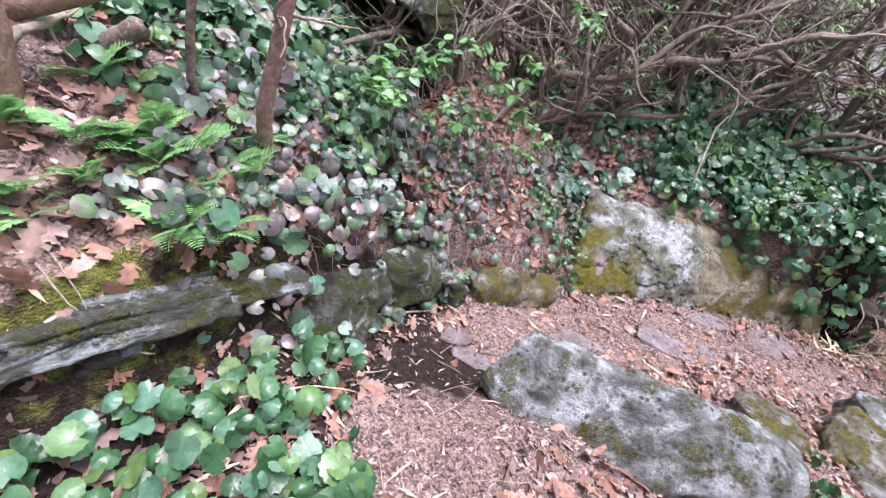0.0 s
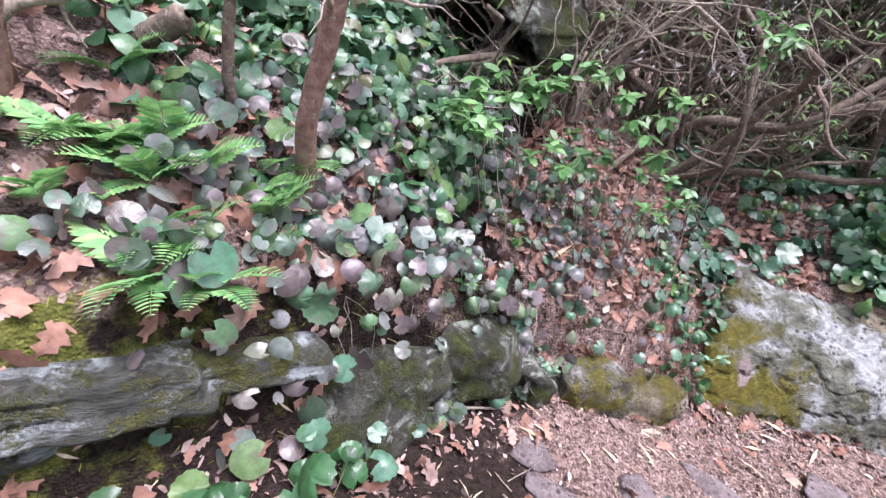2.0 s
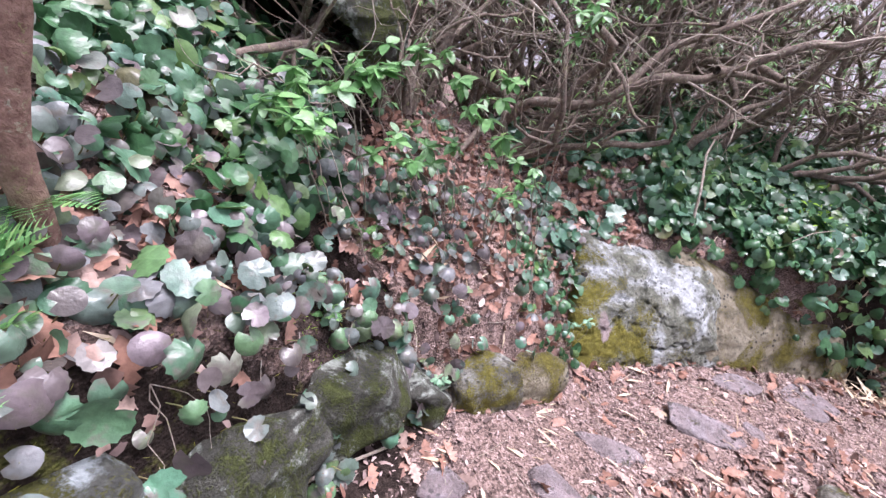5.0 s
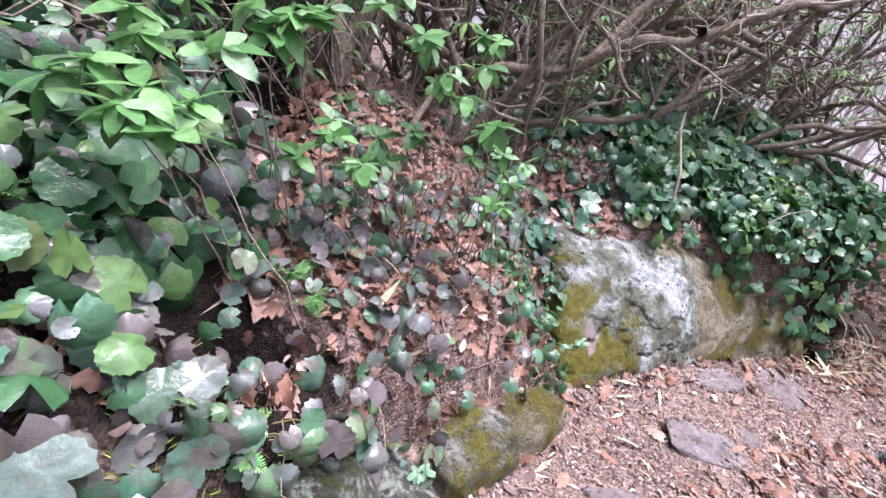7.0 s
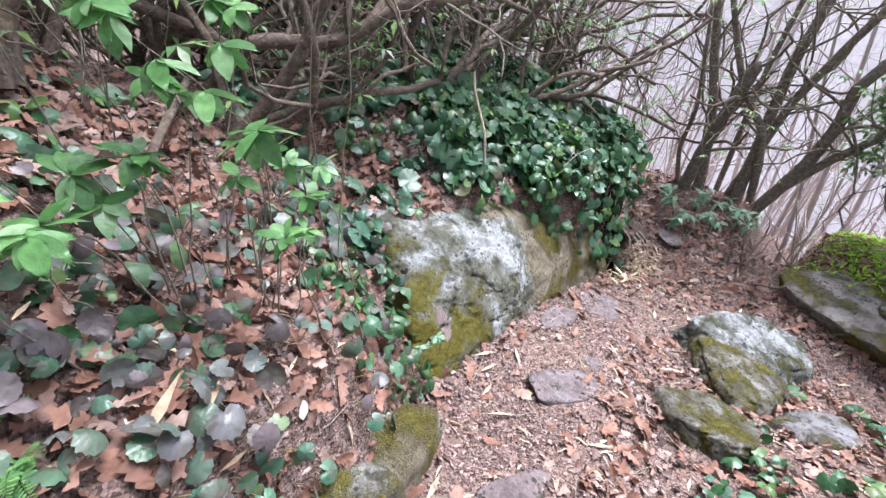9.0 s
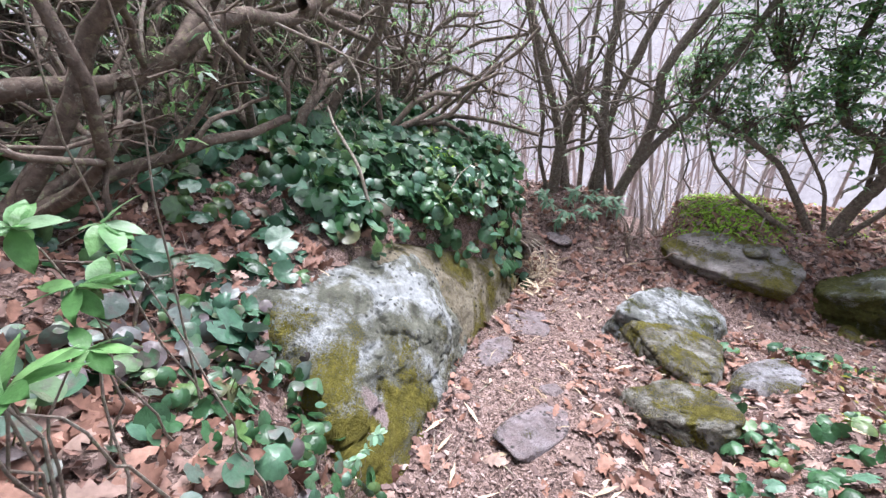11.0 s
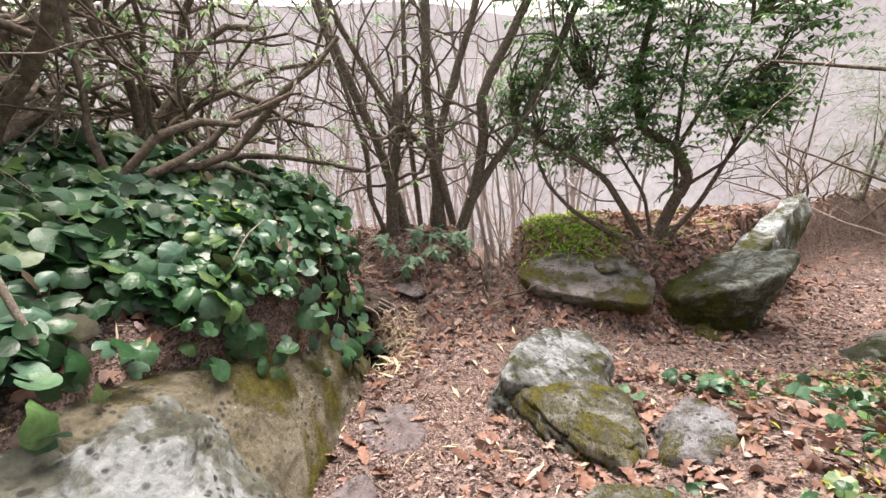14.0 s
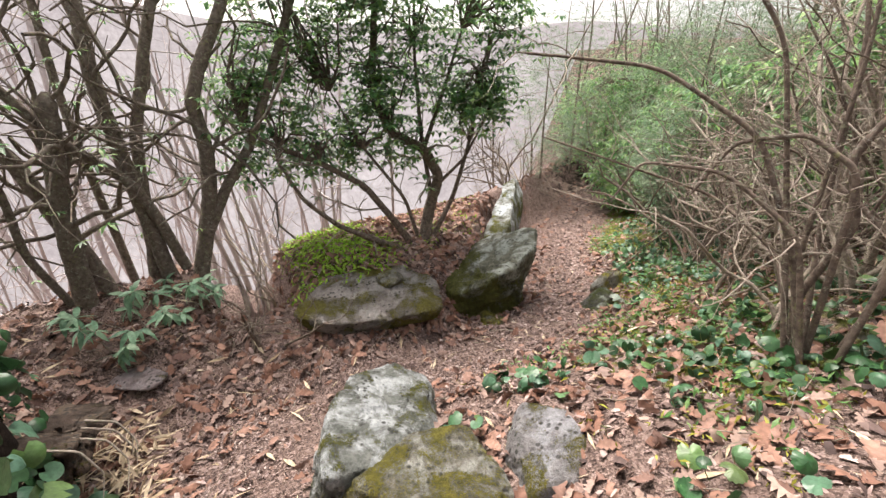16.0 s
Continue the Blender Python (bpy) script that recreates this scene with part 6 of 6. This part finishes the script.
bare_shrub("bare brown shrub with fine tangled twigs", 1.75, -0.35, 9, 1.2, 514, BARK_BROWN, UP, 0.014, 3, 4)
bare_shrub("bare brown shrub with fine tangled twigs", 2.3, -1.2, 10, 1.5, 515, TWIG, UP, 0.015, 3, 4)
bare_shrub("bare brown shrub with fine tangled twigs", 3.5, -2.0, 10, 1.4, 516, BARK_BROWN, UP, 0.015, 3, 4)
bare_shrub("bare brown shrub with fine tangled twigs", 1.4, -1.5, 10, 1.8, 517, BARK_BROWN, UP, 0.018, 3, 4)
bare_shrub("bare brown shrub with fine tangled twigs", 2.9, -3.4, 10, 1.9, 518, BARK_BROWN, UP, 0.018, 3, 4)
bare_shrub("bare brown shrub in the wood", 1.3, -0.6, 8, 1.4, 502, TWIG)
bare_shrub("bare brown shrub in the wood", 2.7, -1.5, 9, 1.3, 503, BARK_BROWN, UP, 0.018, 3, 4)
bare_shrub("bare brown shrub in the wood", 1.9, -2.4, 9, 1.7, 504, BARK_BROWN, UP, 0.022, 3, 4)
bare_shrub("bare brown shrub in the wood", 3.3, -3.0, 9, 1.6, 505, TWIG, UP, 0.018, 3, 4)
bare_shrub("bare brown shrub in the wood", 0.6, -2.0, 8, 1.8, 506, BARK_BROWN, UP, 0.022, 3, 4)
bare_shrub("bare brown shrub in the wood", 2.6, -4.6, 9, 2.0, 507, BARK_BROWN, UP, 0.022, 3, 4)
bare_shrub("bare thin shrub at the valley edge", 4.6, 1.95, 4, 0.7, 508, BARK_BROWN, UP, 0.012, 2, 4)
bare_shrub("bare thin shrub at the valley edge", 6.2, 1.6, 7, 1.2, 509, TWIG, UP, 0.012, 2, 5)
for k, (x, y, h) in enumerate((x, y, 1.45 * h) for x, y, h in ((4.6, -3.6, 1.5), (5.2, -4.6, 2.0), (3.9, -4.4, 1.8), (5.9, -6.2, 2.4), (4.6, -6.0, 2.6), (8.3, -4.6, 1.8), (9.2, -6.6, 2.4), (7.2, -8.6, 3.0), (3.6, -3.4, 1.2), (4.2, -2.9, 1.0), (6.6, -7.4, 3.0), (3.2, -6.2, 2.6), (8.8, -8.8, 3.4), (5.4, -8.2, 3.4), (2.2, -6.8, 2.8), (10.6, -8.2, 3))):
    z = float(gz(np.array([x]), np.array([y]))[0])
    leafy_tree("pine_sapling", "grey-green feathery pine sapling beside the far path", [([(x, y, z), (x + 0.05, y, z + h * 0.5), (x, y + 0.05, z + h)], 0.03, 0.008)],
               (x, y, z + h * 0.6), (h * 0.42, h * 0.42, h * 0.55), 380, 3, PINE, 0.11, 520 + k, NEEDLE_LITE, BARK_BROWN, 5, 0.0)


def woods(label, count, box, height, r, mat, seed, bend=0.07):
    """Many bare stems too far off to count."""
    rng = np.random.default_rng(seed)
    x, y = rng.uniform(box[0], box[2], count), rng.uniform(box[1], box[3], count)
    z = gz(x, y, False)
    lines = []
    for a, b, c in zip(x, y, z):
        h = height * rng.uniform(0.6, 1.3)
        pts, rad = wander(rng, (a, b, c - 0.2), (rng.normal(0, 0.06), rng.normal(0, 0.06), 1), h, r * rng.uniform(0.5, 1.5), r * 0.2, bend, 0.02, 7)
        lines.append((pts, rad))
        for _ in range(7):
            i = rng.integers(2, 8)
            lines.append(wander(rng, pts[i], rng.normal(0, 0.6, 3) + np.array([0, 0, 0.6]), h * 0.25, rad[i] * 0.5, 0.003, 0.2, 0.05, 4))
    v, f = tubes(lines, 5)
    return tagged(mesh_object("bare_woods", v, f, mat), label, "trees", kind="stuff")


# the valley stems get the bark with haze painted in
woods("thin bare saplings on the slope below the edge", 70, (7.0, -1.0, 16, 9), 5.5, 0.035, HAZED_BARK, 601)
woods("tall bare trees far down the misty slope", 90, (14, -4, 40, 34), 16, 0.11, HAZED_BARK, 602)
woods("bare brown woods beyond the path", 120, (-6, -26, 16, -8), 7, 0.045, BARK_BROWN, 603, 0.13)
for k, (x, y, h) in enumerate(((3.2, -8.4, 2.4), (0.8, -7.6, 2.6), (5.2, -10.4, 2.8), (7.4, -11.4, 2.8), (-1.4, -6.4, 2.6), (9.8, -12.0, 3.0), (2.0, -11.0, 3.2), (11.6, -10.6, 2.6), (-0.8, -4.6, 2.2), (4.2, -13.5, 3.6), (2.6, -2.5, 1.7), (3.9, -3.6, 1.9), (1.2, -2.6, 1.8), (6.6, -5.6, 1.5), (5.2, -5.2, 2.0), (7.8, -7.8, 2.6), (9.2, -8.0, 2.8), (6.2, -9.0, 3.0), (8.4, -10.2, 3.4), (11.0, -12.6, 4.0))):
    z = float(gz(np.array([x]), np.array([y]))[0])
    leafy_tree("evergreen_shrub", "grey-green evergreen shrub in the wood beyond the path", [([(x, y, z - 0.1), (x + 0.1, y, z + h * 0.4), (x, y + 0.1, z + h * 0.9)], 0.04, 0.012)],
               (x, y, z + h * 0.55), (h * 0.6, h * 0.6, h * 0.55), 340, 3, MIDLEAF if k % 3 == 0 else LAUREL, 0.13, 560 + k, SLIM_LITE, BARK_BROWN, 6, 0.1)
woods("bare woods behind the start of the path", 50, (-14, -16, 0, -4), 6, 0.06, BARK_BROWN, 604)
woods("bare woods behind the bank", 40, (-8, 7, 5, 18), 7, 0.05, BARK_BROWN, 605)

for k, (x, y, ln) in enumerate(((1.2, -3.4, 2.0), (3.0, -5.8, 2.2), (4.2, -5.2, 1.8), (0.2, -3.2, 2.2), (1.6, -5.4, 2.4), (5.0, -7.0, 2.2), (2.2, -0.75, 1.2), (8.0, -3.4, 1.4), (9.6, -5.4, 1.8))):
    bare_shrub("bare brown shrub in the wood", x, y, 9, ln, 540 + k, BARK_BROWN if k % 2 else TWIG, UP, 0.018, 3, 4)

# ---- green carpet, straw and sticks ----
strewn("fern_carpet", "bright yellow-green low fern and moss carpet behind a slab", SLIM_LITE, TUFT, 22000, (4.7, 0.3, 6.6, 2.0),
       lambda x, y: np.clip(1.2 - np.hypot((x - 5.4) / 0.9, (y - 1.08) / 0.5), 0, 1) * (0.3 + 0.7 * clump(x, y, 3.0, 61)), (0.03, 0.08), 0.45, 0.07, 701, "moss")
strewn("fern_carpet", "green moss and low plants under the laurel tree", SLIM_LITE, TUFT, 2600, (4.9, -1.3, 6.4, 0.6),
       lambda x, y: 0.45 * clump(x, y, 2.5, 21) * (to_line(x, y, WALL_LINE)[1] > 0), (0.02, 0.06), 0.7, 0.05, 702, "moss")
strewn("dry_grass", "dry straw and twigs over the leaf litter", NEEDLE_LITE, STRAW, 4200, (-1.2, -1.5, 5.5, 4.4), lambda x, y: 0.5 + 0 * x, (0.05, 0.16), 0.25, 0.02, 703, "straw")


def sticks(label, count, box, seed):
    rng = np.random.default_rng(seed)
    x, y = rng.uniform(box[0], box[2], count), rng.uniform(box[1], box[3], count)
    z = gz(x, y)
    n = slope_normal(x, y)
    lines = []
    for i in range(count):
        d = np.cross(n[i], rng.normal(0, 1, 3)) + n[i] * rng.normal(0.1, 0.15)
        lines.append(wander(rng, (x[i], y[i], z[i] + 0.012), d, rng.uniform(0.06, 0.3), rng.uniform(0.0015, 0.0045), 0.001, 0.12, 0, 5))
    v, f = tubes(lines, 5)
    return tagged(mesh_object("fallen_twigs", v, f, TWIG), label, "twigs", kind="stuff")


sticks("thin dry twigs lying on the bank and path", 420, (-1.6, -1.2, 5.5, 4.2), 711)
strewn("moss_tufts", "yellow-green moss and low plants beside the path", SLIM_LITE, MOSS_TUFT, 30000, (1.9, -5.2, 6.4, 1.0),
       lambda x, y: smooth((trail_distance(x, y) - 0.3) / 0.15) * smooth((2.0 - trail_distance(x, y)) / 0.9) * (to_line(x, y, TRAIL)[1] < 0) * (0.04 + 0.96 * clump(x, y, 2.0, 31, -0.1, 0.35)), (0.02, 0.055), 0.8, 0.05, 721, "moss")
strewn("low_plants", "small green woodland plants among moss beside the path", SLIM_LITE, MIDLEAF, 26000, (1.9, -5.2, 6.4, 0.8),
       lambda x, y: smooth((trail_distance(x, y) - 0.32) / 0.15) * smooth((2.2 - trail_distance(x, y)) / 0.9) * (to_line(x, y, TRAIL)[1] < 0) * clump(x, y, 2.4, 37, -0.1, 0.35), (0.025, 0.065), 0.8, 0.07, 723, "groundcover plant")
strewn("dry_grass", "straw and rootlets over the earth of a dark burrow", NEEDLE_LITE, STRAW, 1500, (3.3, 2.6, 4.4, 3.25), lambda x, y: 0.6 + 0 * x, (0.05, 0.18), 0.5, 0.05, 722, "straw")
for k, (x, y, h) in enumerate(((1.6, 6.6, 2.6), (3.1, 7.0, 2.6), (0.2, 7.0, 2.8), (2.4, 5.4, 2.4))):
    z = float(gz(np.array([x]), np.array([y]))[0])
    leafy_tree("rhododendron_tree", "leafy green rhododendron rising behind the bare thicket", [([(x, y, z - 0.1), (x + 0.15, y, z + h * 0.4), (x, y + 0.1, z + h * 0.9)], 0.04, 0.012),
               ([(x, y, z), (x + 0.5, y - 0.1, z + h * 0.5), (x + 0.9, y, z + h)], 0.03, 0.01), ([(x, y, z), (x - 0.5, y + 0.1, z + h * 0.5), (x - 0.8, y, z + h)], 0.03, 0.01)],
               (x, y, z + h * 0.95), (1.5, 0.9, 1.1), 560, 2, MIDLEAF, 0.085, 740 + k, SLIM_LITE, BARK_BROWN, 8, 0.25)
strewn("moss_tufts", "bright yellow-green moss and leaf tips on the rim of the galax mound", SLIM_LITE, TUFT, 5200, (2.4, 2.9, 4.4, 4.6),
       lambda x, y: smooth((bank_distance(x, y) - 0.15) / 0.1) * smooth((0.9 - bank_distance(x, y)) / 0.4) * smooth((x - 2.7) / 0.5) * clump(x, y, 2.6, 41, 0.0, 0.4), (0.025, 0.06), 0.8, 0.2, 731, "moss")
